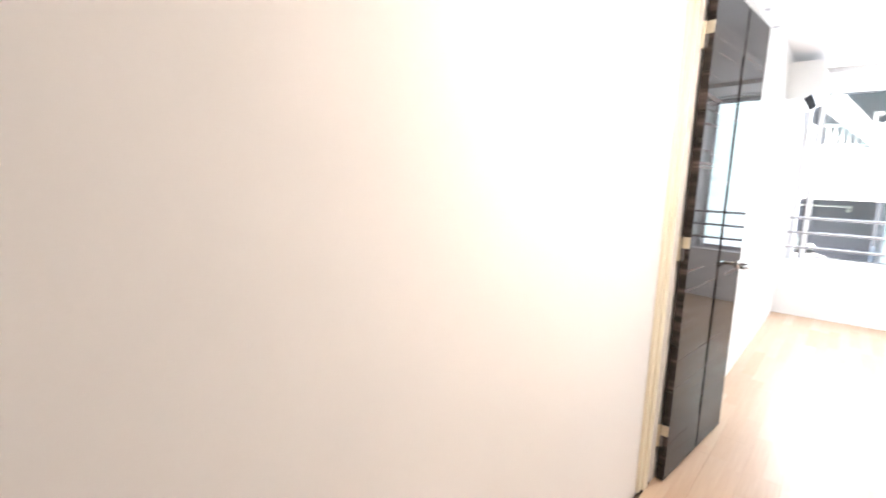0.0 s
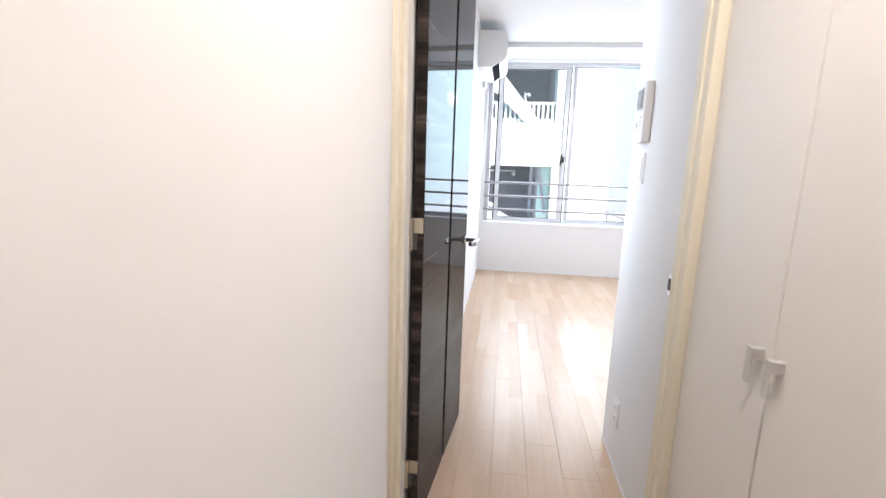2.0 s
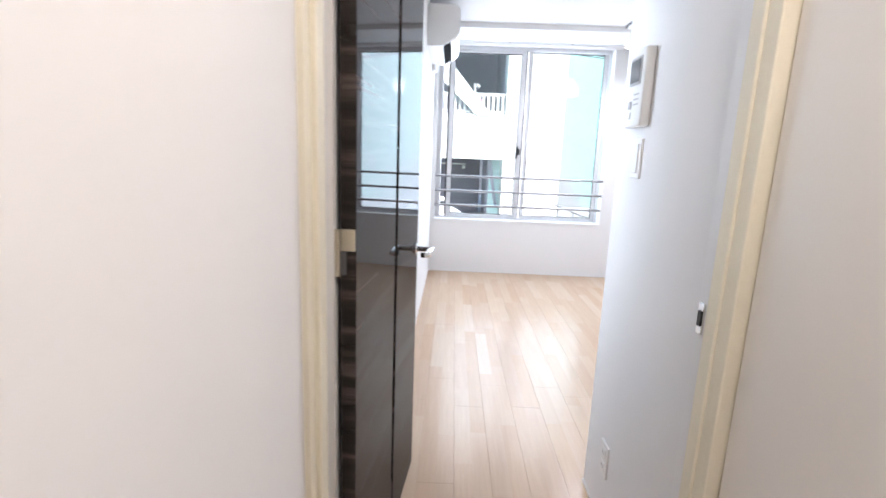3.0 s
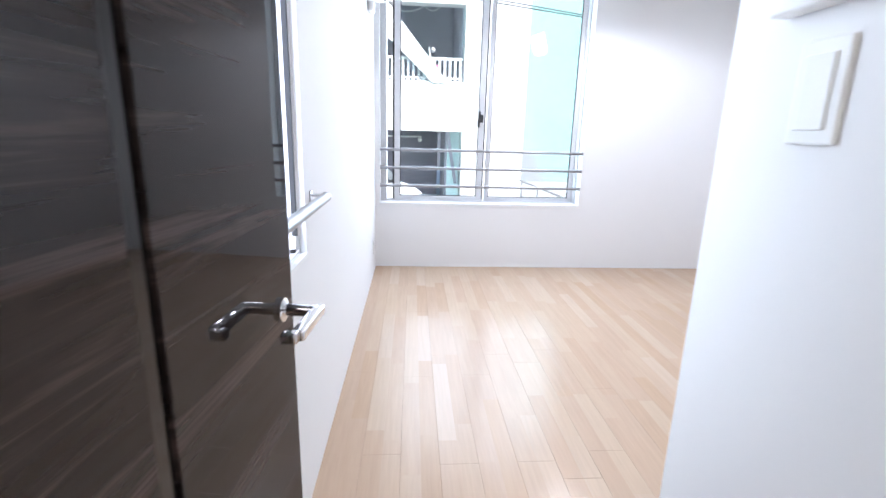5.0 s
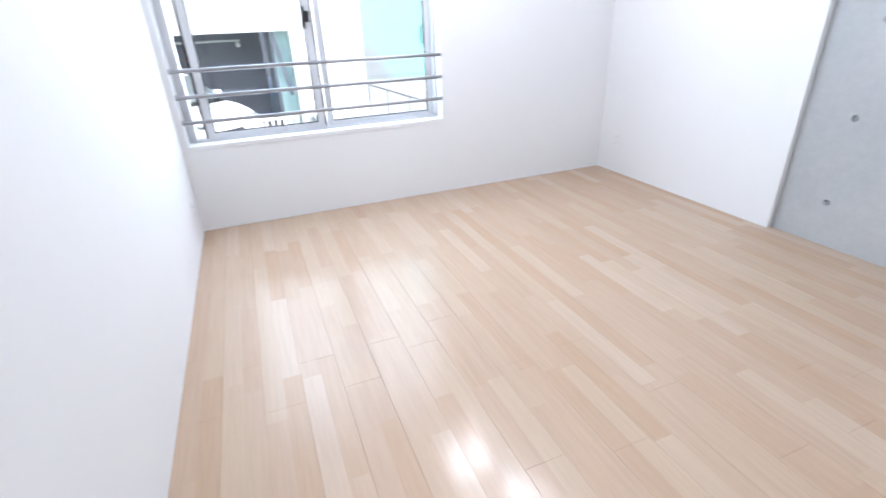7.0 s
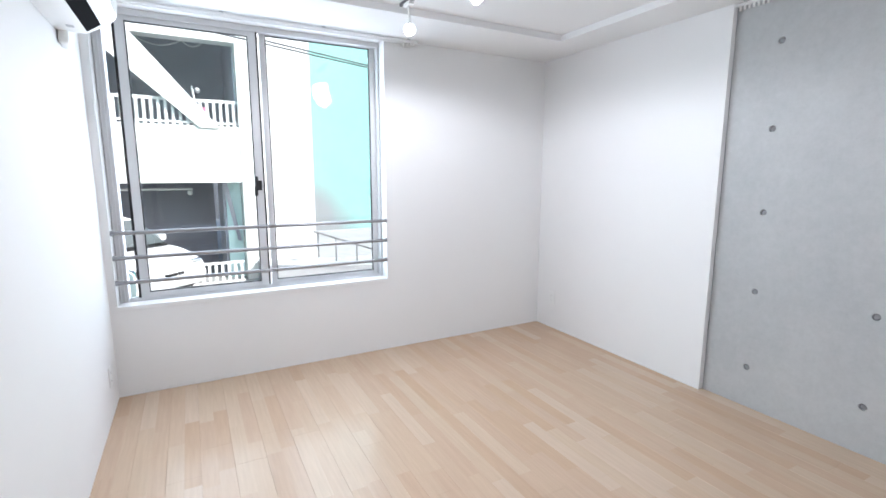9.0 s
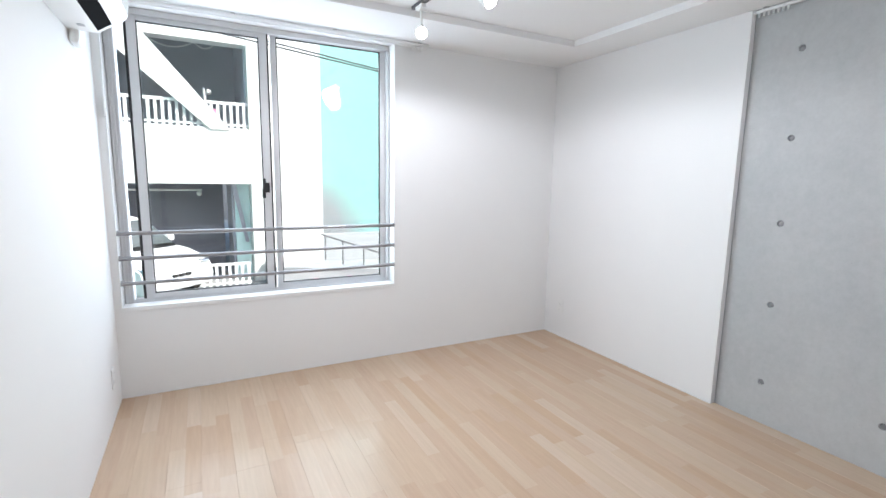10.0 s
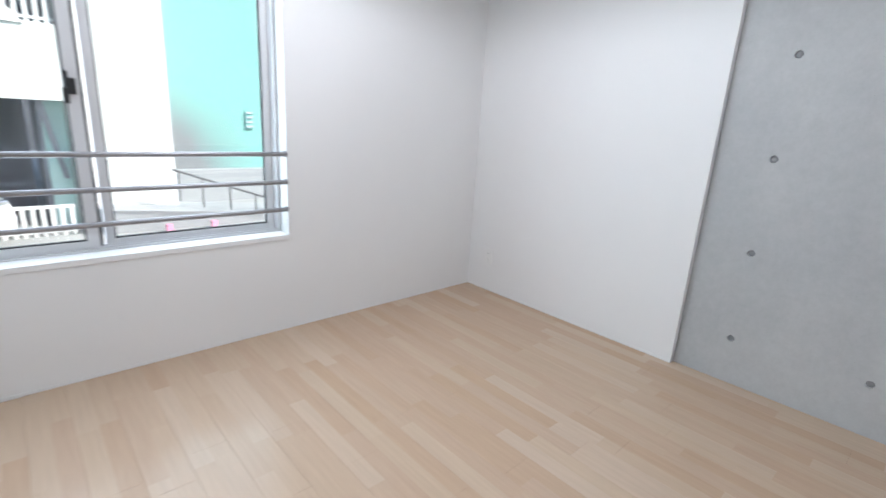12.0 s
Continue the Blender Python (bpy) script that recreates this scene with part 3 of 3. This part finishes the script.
def curtain_rail(label, place, length, tracks, runners):
    """A ceiling curtain rail along its local x, hung under z = 0."""
    rail = thing("curtain_rail", label, "curtain rail", place, group="curtain rails")
    for k in range(tracks):
        y = -0.018 - 0.055 * k
        b = boxed(0, length, y - 0.011, y + 0.011, -0.020, -0.006, bevel=0.003)
        box(b, 0, length, y - 0.004, y + 0.004, -0.0215, -0.0195)
        t = part("track", b, M_PAINT, rail)
        for x in (-0.010, length):
            part("end_cap", boxed(x, x + 0.010, y - 0.013, y + 0.013, -0.023, -0.004, bevel=0.003), M_PLASTIC, t)
        for i in range(runners):
            x = length - 0.02 - i * 0.026
            b = rodded((x, y, -0.022), (x, y, -0.034), 0.0065, 10)
            bmesh.ops.create_cone(b, segments=10, radius1=0.0065, radius2=0.004, depth=0.010, cap_ends=True, matrix=Matrix.Translation((x, y, -0.040)))
            part("runner", b, M_PLASTIC, t, smooth=True)
    for i in range(4):
        x = 0.06 + i * (length - 0.12) / 3
        part("bracket", boxed(x - 0.012, x + 0.012, -0.018 - 0.055 * (tracks - 1) - 0.012, 0.0, -0.006, 0.0), M_STEEL, rail)
    return rail


curtain_rail("white double curtain rail under the beam above the window", pose(-0.40, NY - 0.01, LOW), 2.06, 2, 4)
curtain_rail("white curtain rail above the side window", pose(WX + 0.0005, 2.52, 2.36, 0, 0, 90), 1.22, 2, 6)
curtain_rail("white ceiling curtain rail along the concrete wall", pose(EX - 0.045, 2.90, LOW, 0, 0, 90), 1.765, 1, 7)

# ---- west window ----
win2 = thing("window_2", "narrow sliding aluminium window, slid a little open, in a white reveal", "window")
win2["kind"] = "structure"
b = boxed(-0.516, -0.474, W0, W0 + 0.012, WB, WT, bevel=0.002)
box(b, -0.516, -0.474, W1 - 0.012, W1, WB, WT, bevel=0.002)
box(b, -0.516, -0.474, W0 + 0.012, W1 - 0.012, WT - 0.030, WT, bevel=0.002)
box(b, -0.560, -0.470, W0 + 0.012, W1 - 0.0125, WB + 0.0005, WB + 0.008, bevel=0.002)
for x in (-0.474, -0.505, -0.540):
    box(b, x - 0.004, x, W0 + 0.012, W1 - 0.0125, WB + 0.008, WB + 0.016)
part("window_frame", b, M_ALUPALE, win2)
sash(win2, "y", 2.72, 3.400, -0.534, -0.512, WB + 0.016, WT - 0.032, 0.030, 0.045, 0.040, 0.002, 0.003, M_ALU, M_GREYPLASTIC)
sash(win2, "y", W0 + 0.014, 3.455, -0.503, -0.481, WB + 0.016, WT - 0.032, 0.086, 0.045, 0.040, 0.002, 0.003, M_ALU, M_GREYPLASTIC)
part("edge_seal", boxed(-0.494, -0.478, W1 - 0.020, W1 - 0.0125, WB + 0.062, WT - 0.032), M_GASKET, win2, "dark rubber edge seal")
b = boxed(-0.506, -0.480, W1 - 0.034, W1 - 0.0125, WB + 0.022, WB + 0.062, bevel=0.004)
stop = part("roller_block", b, M_PLASTIC, win2, "white plastic stop block")
part("stop_screw", rodded((-0.492, W1 - 0.024, WB + 0.009), (-0.492, W1 - 0.024, WB + 0.022), 0.009, 12), M_BLACK, stop)
b = boxed(WX - 0.0145, WX + 0.004, W0, W1, WB + 0.0005, WB + 0.005, bevel=0.001)
box(b, WX - 0.0005, WX + 0.004, W0, W1 + 0.002, WB - 0.010, WB + 0.005, bevel=0.001)
part("window_sill", b, M_PAINT, win2, "thin white window sill")
hand = thing("window_handrail", "brushed steel tube rail across the side window", "guard rail", pose(WX + 0.046, 0, 1.017))
r = part("rail", rodded((0, W0 - 0.08, 0), (0, 3.694, 0), 0.0165, 24), M_RAIL, hand, smooth=True)
part("end_cap", rodded((0, 3.694, 0), (0, 3.699, 0), 0.0172, 24), M_CHROME, r, smooth=True)
for y in (W0 - 0.060, 3.670):
    b = boxed(-0.046, -0.010, y - 0.013, y + 0.013, 0.006, 0.013, bevel=0.001)
    box(b, -0.046, -0.041, y - 0.017, y + 0.017, -0.022, 0.024, bevel=0.001)
    part("bracket", b, M_STEEL, r)

# ---- air conditioner ----
AY0, AY1 = 5.02, 5.82
ac = thing("air_conditioner", "white wall-mounted air conditioner with its louvre ajar", "air conditioner", pose(WX, 0, 2.125))
side = [(0.0, 0.0), (0.120, 0.0), (0.222, 0.068), (0.240, 0.098), (0.245, 0.150), (0.243, 0.255), (0.232, 0.290), (0.205, 0.302), (0.0, 0.302)]
b = prism(bmesh.new(), side, "y", AY0, AY1)
body = part("body", b, M_PLASTIC, ac, smooth=True)
b = prism(bmesh.new(), [(0.124, -0.001), (0.182, 0.0375), (0.176, 0.046), (0.118, 0.008)], "y", AY0 + 0.03, AY1 - 0.05)
part("air_outlet", b, M_VOID, body, "black air outlet slot")
b = prism(bmesh.new(), [(0.186, 0.034), (0.216, 0.052), (0.242, 0.082), (0.246, 0.092), (0.238, 0.090), (0.210, 0.058), (0.182, 0.041)], "y", AY0 + 0.03, AY1 - 0.02)
part("louvre", b, M_GLOSSY, body, "glossy white louvre", smooth=True)
b = prism(bmesh.new(), [(0.246, 0.098), (0.252, 0.150), (0.250, 0.250), (0.244, 0.285), (0.238, 0.280), (0.240, 0.100)], "y", AY0 + 0.004, AY1 - 0.004)
part("front_panel", b, M_PLASTIC, body)
for k in range(9):
    part("intake_slat", boxed(0.03 + k * 0.019, 0.038 + k * 0.019, AY0 + 0.03, AY1 - 0.03, 0.302, 0.305), M_GREYPLASTIC, body)
part("drain_label", boxed(0.055, 0.085, AY1 - 0.14, AY1 - 0.10, -0.0012, 0.0004), M_GREYPLASTIC, body)
b = boxed(0.0, 0.046, AY1 - 0.03, AY1 + 0.11, -0.060, 0.05, bevel=0.018, segments=4)
part("pipe_cover", b, M_PLASTIC, ac, "white plastic pipe cover", smooth=True)

# ---- track light ----
track = thing("track_light", "dark ceiling track with white spotlights switched on", "track light", pose(1.31, 5.75, HIGH))
part("track", boxed(-0.017, 0.017, -2.10, 0, -0.020, 0, bevel=0.002), M_TRACK, track, "dark grey track bar")
part("feed_box", boxed(-0.019, 0.019, -2.20, -2.10, -0.024, 0, bevel=0.003), M_BLACK, track)


def spot(y, head, aim):
    head, aim = Vector(head), Vector(aim).normalized()
    s = part("spotlight", boxed(-0.016, 0.016, y - 0.045, y + 0.045, -0.042, -0.020, bevel=0.004), M_PLASTIC, track, "white spotlight head, lit")
    joint = head - aim * 0.045
    b = rodded((0, y, -0.04), joint, 0.007, 12)
    bmesh.ops.create_uvsphere(b, u_segments=14, v_segments=10, radius=0.013, matrix=Matrix.Translation(joint))
    part("stem", b, M_PLASTIC, s, smooth=True)
    b = rodded(head - aim * 0.06, head + aim * 0.03, 0.022, 24, r2=0.036, caps=False)
    part("shade", b, M_PLASTIC, s, smooth=True)
    b = bmesh.new()
    bmesh.ops.create_uvsphere(b, u_segments=20, v_segments=12, radius=0.031, matrix=Matrix.Translation(head + aim * 0.030))
    part("bulb", b, M_BULB, s, "glowing bulb", smooth=True)


spot(-0.10, (0.0, -0.12, -0.175), (-0.40, -0.75, -0.5))
spot(-0.63, (0.11, -0.68, -0.145), (0.10, -0.85, -0.45))

# ---- wall fittings ----
com = thing("intercom", "white wall intercom with a small grey screen", "intercom", pose(PX, 2.685, 1.51))
body = part("body", boxed(-0.030, 0, -0.068, 0.068, -0.115, 0.115, bevel=0.006, segments=3), M_PLASTIC, com, smooth=True)
part("bezel", boxed(-0.0325, -0.029, -0.044, 0.044, 0.010, 0.092, bevel=0.001), M_GREYPLASTIC, com, "grey screen bezel")
part("screen", boxed(-0.034, -0.031, -0.036, 0.036, 0.018, 0.084), M_SCREEN, com, "dark glass screen")
for k, z in enumerate((-0.02, -0.035, -0.050)):
    part("speaker_slot", boxed(-0.0308, -0.0298, -0.04, 0.0, z, z + 0.004), M_GREYPLASTIC, com)
part("button", boxed(-0.033, -0.029, 0.012, 0.040, -0.060, -0.035, bevel=0.002), M_GREYPLASTIC, com)
part("button", boxed(-0.033, -0.029, 0.012, 0.040, -0.090, -0.068, bevel=0.002), M_PLASTIC, com)

sw = thing("light_switch", "white wide rocker light switch under the intercom", "light switch", pose(PX, 2.672, 1.298))
plate = part("plate", boxed(-0.008, 0, -0.036, 0.036, -0.062, 0.062, bevel=0.003), M_PLASTIC, sw)
part("rocker", boxed(-0.012, -0.007, -0.022, 0.022, -0.045, 0.045, bevel=0.002), M_PLASTIC, sw)


def outlet(label, place):
    o = thing("power_outlet", label, "power outlet", place, group="power outlets")
    p = part("plate", boxed(-0.036, 0.036, -0.007, 0, -0.061, 0.061, bevel=0.003), M_PLASTIC, o)
    for z in (-0.026, 0.026):
        s = part("socket", boxed(-0.018, 0.018, -0.009, -0.006, z - 0.018, z + 0.018, bevel=0.001), M_PLASTIC, p)
        for x in (-0.0065, 0.0065):
            part("slot", boxed(x - 0.001, x + 0.001, -0.0095, -0.0088, z - 0.006, z + 0.006), M_BLACK, s)


outlet("white power outlet low on the partition", pose(PX, 2.655, 0.247, 0, 0, -90))
outlet("white power outlet low on the wall by the window", pose(WX, 6.12, 0.25, 0, 0, 90))
outlet("white power outlet low on the white panel", pose(3.010, 6.17, 0.285, 0, 0, -90))

# ---- outside ----
GZ = -1.02
b = bmesh.new()
bmesh.ops.create_grid(b, x_segments=1, y_segments=1, size=600, matrix=Matrix.Translation((0, 0, GZ)))
setting("ground", b, M_ASPHALT)
setting("pavement", boxed(-30, 30, 12.6, 30, GZ, GZ + 0.12, bevel=0.02), M_PAVE)
setting("plinth", boxed(-0.66, 3.26, -1.7, NY + 0.25, GZ, -0.2), M_GREYWALL)

BY = 14.0
garage = thing("parking_building", "white parking building with an outside stair and open decks", "building", pose(0, BY, GZ + 0.12))
Z = -(GZ + 0.12)
b = boxed(-14, 1.08, 0.0, 0.35, Z + 1.25, Z + 2.42, bevel=0.01)
box(b, -14, 1.08, 0.0, 0.35, Z + 4.12, Z + 5.3, bevel=0.01)
part("parapet", b, M_FACADE, garage)
b = boxed(1.082, 2.62, -0.012, 5.0, 0, Z + 9.0, bevel=0.01)
part("stair_tower", b, M_FACADE, garage)
part("upper_wall", boxed(-14, 1.08, 0.0, 0.35, Z + 5.3, Z + 9.0), M_FACADE, garage)
part("deck", boxed(-14, 1.08, 0.35, 8, Z + 2.15, Z + 2.35), M_GREYWALL, garage)
part("deck", boxed(-14, 1.08, 0.35, 8, Z + 4.9, Z + 5.1), M_GREYWALL, garage)
part("recess_wall", boxed(-14, 1.08, 3.2, 3.4, Z + 2.35, Z + 4.9), M_HAZEGREY, garage, "back wall of the upper deck, haze put into its grey")
part("recess_side", boxed(1.055, 1.078, 0.36, 3.2, Z + 2.35, Z + 4.9), M_HAZEGREY, garage)
b = bmesh.new()
x = -9.0
while x < 0.55:
    box(b, x, x + 0.305, 2.2, 2.24, 0, Z + 1.3)
    box(b, x + 0.305, x + 0.32, 2.21, 2.24, 0, Z + 1.3)
    x += 0.32
part("shutter", b, M_SHUTTER, garage, "dark metal sheet shutter")
part("bay_side", boxed(0.70, 0.74, 0.46, 2.4, 0, Z + 1.25), M_SHUTTER, garage, "dark side wall of the parking bay")
part("shutter_side", boxed(0.76, 1.07, 0.42, 0.46, 0, Z + 1.3), M_MINTLIGHT, garage, "pale mint side panel")
part("conduit", rodded((-6, 0.85, Z + 1.10), (0.12, 0.85, Z + 1.10), 0.022, 10), M_STEELPAINT, garage)
b = bmesh.new()
bmesh.ops.create_uvsphere(b, u_segments=14, v_segments=10, radius=0.055, matrix=Matrix.Translation((0.06, 0.80, Z + 1.02)))
part("bulkhead_lamp", b, M_STEELPAINT, garage, smooth=True)
b = bmesh.new()
prism(b, [(0.70, Z + 1.25), (0.79, Z + 1.25), (1.02, Z - 0.05), (0.95, Z - 0.05)], "y", 0.30, 0.38)
part("brace", b, M_SHUTTER, garage, "dark diagonal brace")
stair = part("stair_stringer", prism(bmesh.new(), [(-3.20, Z + 5.60), (-1.99, Z + 5.60), (0.71, Z + 2.38), (0.34, Z + 2.38)], "y", -0.035, -0.002), M_FACADE, garage, "white sloping stair side")
railing = part("railing", boxed(-14, 1.08, 0.05, 0.09, Z + 2.90, Z + 2.96), M_STEELPAINT, garage, "white deck railing")
part("bottom_rail", boxed(-14, 1.08, 0.05, 0.09, Z + 2.47, Z + 2.51), M_STEELPAINT, railing)
first = None
for k in range(44):
    x = 1.00 - k * 0.125
    ob = part("baluster", boxed(x - 0.027, x + 0.027, 0.055, 0.085, Z + 2.42, Z + 2.91), M_STEELPAINT, railing) if first is None else new("baluster", first.data)
    if first is None:
        first = ob
        continue
    ob.parent = railing
    ob.location = (-k * 0.125, 0, 0)
for k, (xa, xb, drop) in enumerate(((-0.75, 0.12, 0.14), (0.14, 0.52, 0.10))):
    b = bmesh.new()
    steps = [(xa + (xb - xa) * i / 8, 0.9, Z + 4.26 - drop * (1 - (i / 4 - 1) ** 2)) for i in range(9)]
    for p0, p1 in zip(steps, steps[1:]):
        rod(b, p0, p1, 0.016, 6)
    part("festoon_cable", b, M_STEELPAINT, garage, "pale cable sagging under the deck", smooth=True)
part("deck_lamp_post", rodded((0.33, 0.7, Z + 2.35), (0.26, 0.7, Z + 3.30), 0.028, 10), M_STEELPAINT, garage, smooth=True)
b = bmesh.new()
bmesh.ops.create_uvsphere(b, u_segments=14, v_segments=10, radius=0.06, matrix=Matrix.Translation((0.36, 0.68, Z + 3.22)))
part("deck_lamp", b, M_STEELPAINT, garage, smooth=True)
part("pink_flag", boxed(0.42, 0.50, 0.5, 0.52, Z + 2.5, Z + 2.85), M_PINK, garage, "small pink sheet on the deck")

fence = thing("fence", "low white picket fence at the edge of the street", "fence", pose(0, 13.6, GZ + 0.12))
top = part("top_rail", boxed(-0.03, 0.98, -0.02, 0.02, 0.46, 0.51), M_STEELPAINT, fence)
part("bottom_rail", boxed(-0.03, 0.98, -0.02, 0.02, 0.06, 0.10), M_STEELPAINT, fence)
first = None
for k in range(8):
    ob = part("picket", boxed(0.90, 0.955, -0.014, 0.014, 0, 0.47), M_STEELPAINT, fence) if first is None else new("picket", first.data)
    first = first or ob
    ob.parent = fence
    ob.location = (-k * 0.125, 0, 0)

MY = 13.2
mint = thing("mint_building", "mint-green painted building beside the street", "building", pose(0, MY, GZ + 0.12))
part("wall", boxed(2.66, 14, 3.0, 9, 0, 10), M_MINT, mint)
part("plinth_wall", boxed(2.66, 14, 2.6, 3.0, 0, 0.75), M_GREYWALL, mint, "pale grey lower wall")
v = part("vent", boxed(4.80, 4.98, 2.96, 2.999, 1.72, 2.16), M_MINT, mint)
for k in range(4):
    part("slat", boxed(4.81, 4.97, 2.93, 2.96, 1.76 + k * 0.11, 1.80 + k * 0.11), M_HAZEGREY, v)
ramp = thing("ramp", "pale concrete ramp with a thin handrail", "ramp", pose(0, 13.3, GZ + 0.12))
part("slab", prism(bmesh.new(), [(1.3, 0.0), (5.0, 0.0), (5.0, 0.10), (1.3, 0.42)], "y", 0.0, 1.1), M_SLAB, ramp)
hr = part("handrail", rodded((2.45, 0.2, 1.06), (4.6, 0.2, 0.28), 0.022, 10), M_POST, ramp, "dark grey handrail", smooth=True)
for x in (2.55, 2.95, 3.45, 3.95):
    zt = 1.06 + (0.28 - 1.06) * (x - 2.45) / 2.15
    part("post", rodded((x, 0.2, max(0.05, zt - 0.55)), (x, 0.2, zt), 0.016, 8), M_POST, ramp)
for x in (2.24, 3.00):
    cone = thing("marker", "small pink marker block before the ramp", "marker", pose(x, 13.12, GZ + 0.12), group="markers")
    part("block", boxed(-0.05, 0.05, -0.05, 0.05, 0, 0.13, bevel=0.01), M_PINK, cone)

for za, zb in ((3.65, 2.67), (3.585, 2.675)):
    cab = bpy.data.curves.new("overhead_cable", "CURVE")
    cab.dimensions, cab.bevel_depth, cab.bevel_resolution = "3D", 0.012, 2
    sp = cab.splines.new("BEZIER")
    sp.bezier_points.add(1)
    for p_, co in zip(sp.bezier_points, ((-1.0, 10.6, za), (7.5, 10.6, zb))):
        p_.co = co
        p_.handle_left_type = p_.handle_right_type = "AUTO"
    cab.materials.append(M_CABLE)
    tagged(new("overhead_cable", cab), "thin dark overhead cable across the street", "cable", "overhead cables")


def tapered(bm, low, lean, front=0.0):
    """Draw the sides in with height above low, and the corners in towards the nose."""
    for v in bm.verts:
        v.co.y *= 1 - lean * max(0.0, v.co.z - low) - front * max(0.0, v.co.x - 1.2)
    return bm


def car(place):
    c = thing("car", "white hatchback parked nose-out in the parking bay", "car", place)
    lower = [(-2.0, 0.32), (-1.98, 0.62), (-1.9, 0.86), (-1.0, 0.92), (0.75, 0.95), (1.25, 0.89), (1.60, 0.80), (1.85, 0.68), (1.93, 0.45), (1.90, 0.25), (-1.95, 0.22)]
    b = tapered(prism(bmesh.new(), lower, "y", -0.82, 0.82), 0.55, 0.12, 0.14)
    bmesh.ops.bevel(b, geom=list(b.edges), offset=0.04, segments=2, affect="EDGES")
    part("body", b, M_CAR, c, smooth=True)
    cabin = [(-1.75, 0.88), (-1.45, 1.38), (-1.0, 1.49), (-0.2, 1.51), (0.25, 1.42), (1.00, 0.92)]
    b = tapered(prism(bmesh.new(), cabin, "y", -0.74, 0.74), 0.9, 0.28)
    bmesh.ops.bevel(b, geom=list(b.edges), offset=0.05, segments=2, affect="EDGES")
    part("cabin", b, M_CAR, c, smooth=True)
    b = tapered(prism(bmesh.new(), [(0.30, 1.400), (0.94, 0.975), (0.97, 0.99), (0.33, 1.42)], "y", -0.66, 0.66), 0.95, 0.26)
    screen = part("windscreen", b, M_CARGLASS, c, "tinted windscreen")
    b = prism(bmesh.new(), [(0.90, 0.975), (1.02, 0.925), (1.03, 0.945), (0.92, 0.995)], "y", -0.66, 0.66)
    part("scuttle", b, M_BLACK, c, "dark strip under the windscreen")
    for y0 in (-0.35, 0.10):
        part("wiper", rodded((1.0, y0, 0.965), (0.86, y0 + 0.45, 1.055), 0.009, 6), M_BLACK, screen)
    for s in (-1, 1):
        b = prism(bmesh.new(), [(-1.25, 0.98), (-1.12, 1.34), (0.10, 1.36), (0.66, 1.0)], "y", s * 0.745 - 0.004, s * 0.745 + 0.004)
        for v in b.verts:
            v.co.y -= s * 0.74 * 0.28 * max(0.0, v.co.z - 0.9)
        part("side_window", b, M_CARGLASS, c)
        b = boxed(0.55, 0.70, s * 0.88 - 0.10, s * 0.88 + 0.06, 0.98, 1.11, bevel=0.03)
        part("mirror", b, M_CAR, c, smooth=True)
        b = boxed(1.60, 1.86, s * 0.60 - 0.12, s * 0.60 + 0.09, 0.60, 0.72, bevel=0.02)
        part("headlight", b, M_CHROME, c)
        for x in (-1.25, 1.22):
            b = rodded((x, s * 0.66, 0.31), (x, s * 0.815, 0.31), 0.31, 28)
            w = part("wheel", b, M_TYRE, c, smooth=True)
            part("rim", rodded((x, s * 0.81, 0.31), (x, s * 0.823, 0.31), 0.19, 20), M_STEEL, w)
    for k in range(3):
        part("grille_slot", boxed(1.90, 1.945, -0.20 + k * 0.14, -0.09 + k * 0.14, 0.50, 0.55, bevel=0.008), M_BLACK, c)
    return c


car(pose(-1.60, 13.98, GZ + 0.12, 0, 0, -47))

side_house = thing("neighbour_building", "pale neighbouring building beyond the side window", "building", pose(-3.6, 0, GZ))
part("wall", boxed(-4, 0, -6, 8.6, 0, 8), M_FACADE, side_house)
part("wall_return", boxed(-4, -0.02, 8.6, 12.55, 0, 8), M_MINTPALE, side_house, "mint-green painted wall part")
part("downpipe", rodded((0.06, 8.2, 0), (0.06, 8.2, 8), 0.05, 14), M_GREYPLASTIC, side_house, smooth=True)

# ---- floor boards ----
floor = setting("floor", boxed(-0.65, 3.25, -1.72, NY, -0.2, -0.012), M_SUB)
BW, BL, GAP = 0.1515, 0.909, 0.0005


def plank_mesh(w, l):
    bm = boxed(0, w, 0, l, -0.012, 0)
    tops = [e for e in bm.edges if all(v.co.z > -0.001 for v in e.verts)]
    bmesh.ops.bevel(bm, geom=tops, offset=0.0005, segments=1, affect="EDGES")
    me = bpy.data.meshes.new("plank")
    bm.to_mesh(me)
    bm.free()
    me.materials.append(M_FLOOR)
    return me


shared = {}
rng = random.Random(5)
col = 0
x = -0.4565
while x < EX - 0.01:
    x1 = min(x + BW, EX - 0.0015)
    south = -1.6 if x < PX - 0.03 else SY + 0.0015
    y = south - (0.2 + 0.62 * (col % 2) + 0.31 * rng.random())
    while y < NY:
        y0, y1 = max(y, south), min(y + BL, NY - 0.0015)
        if y1 - y0 > 0.02:
            key = (round(x1 - x, 4), round(y1 - y0, 4))
            if key not in shared:
                shared[key] = plank_mesh(key[0] - GAP, key[1] - GAP)
            ob = new("plank", shared[key])
            ob.parent = floor
            ob.location = (x, y0, 0)
        y += BL
    x += BW
    col += 1
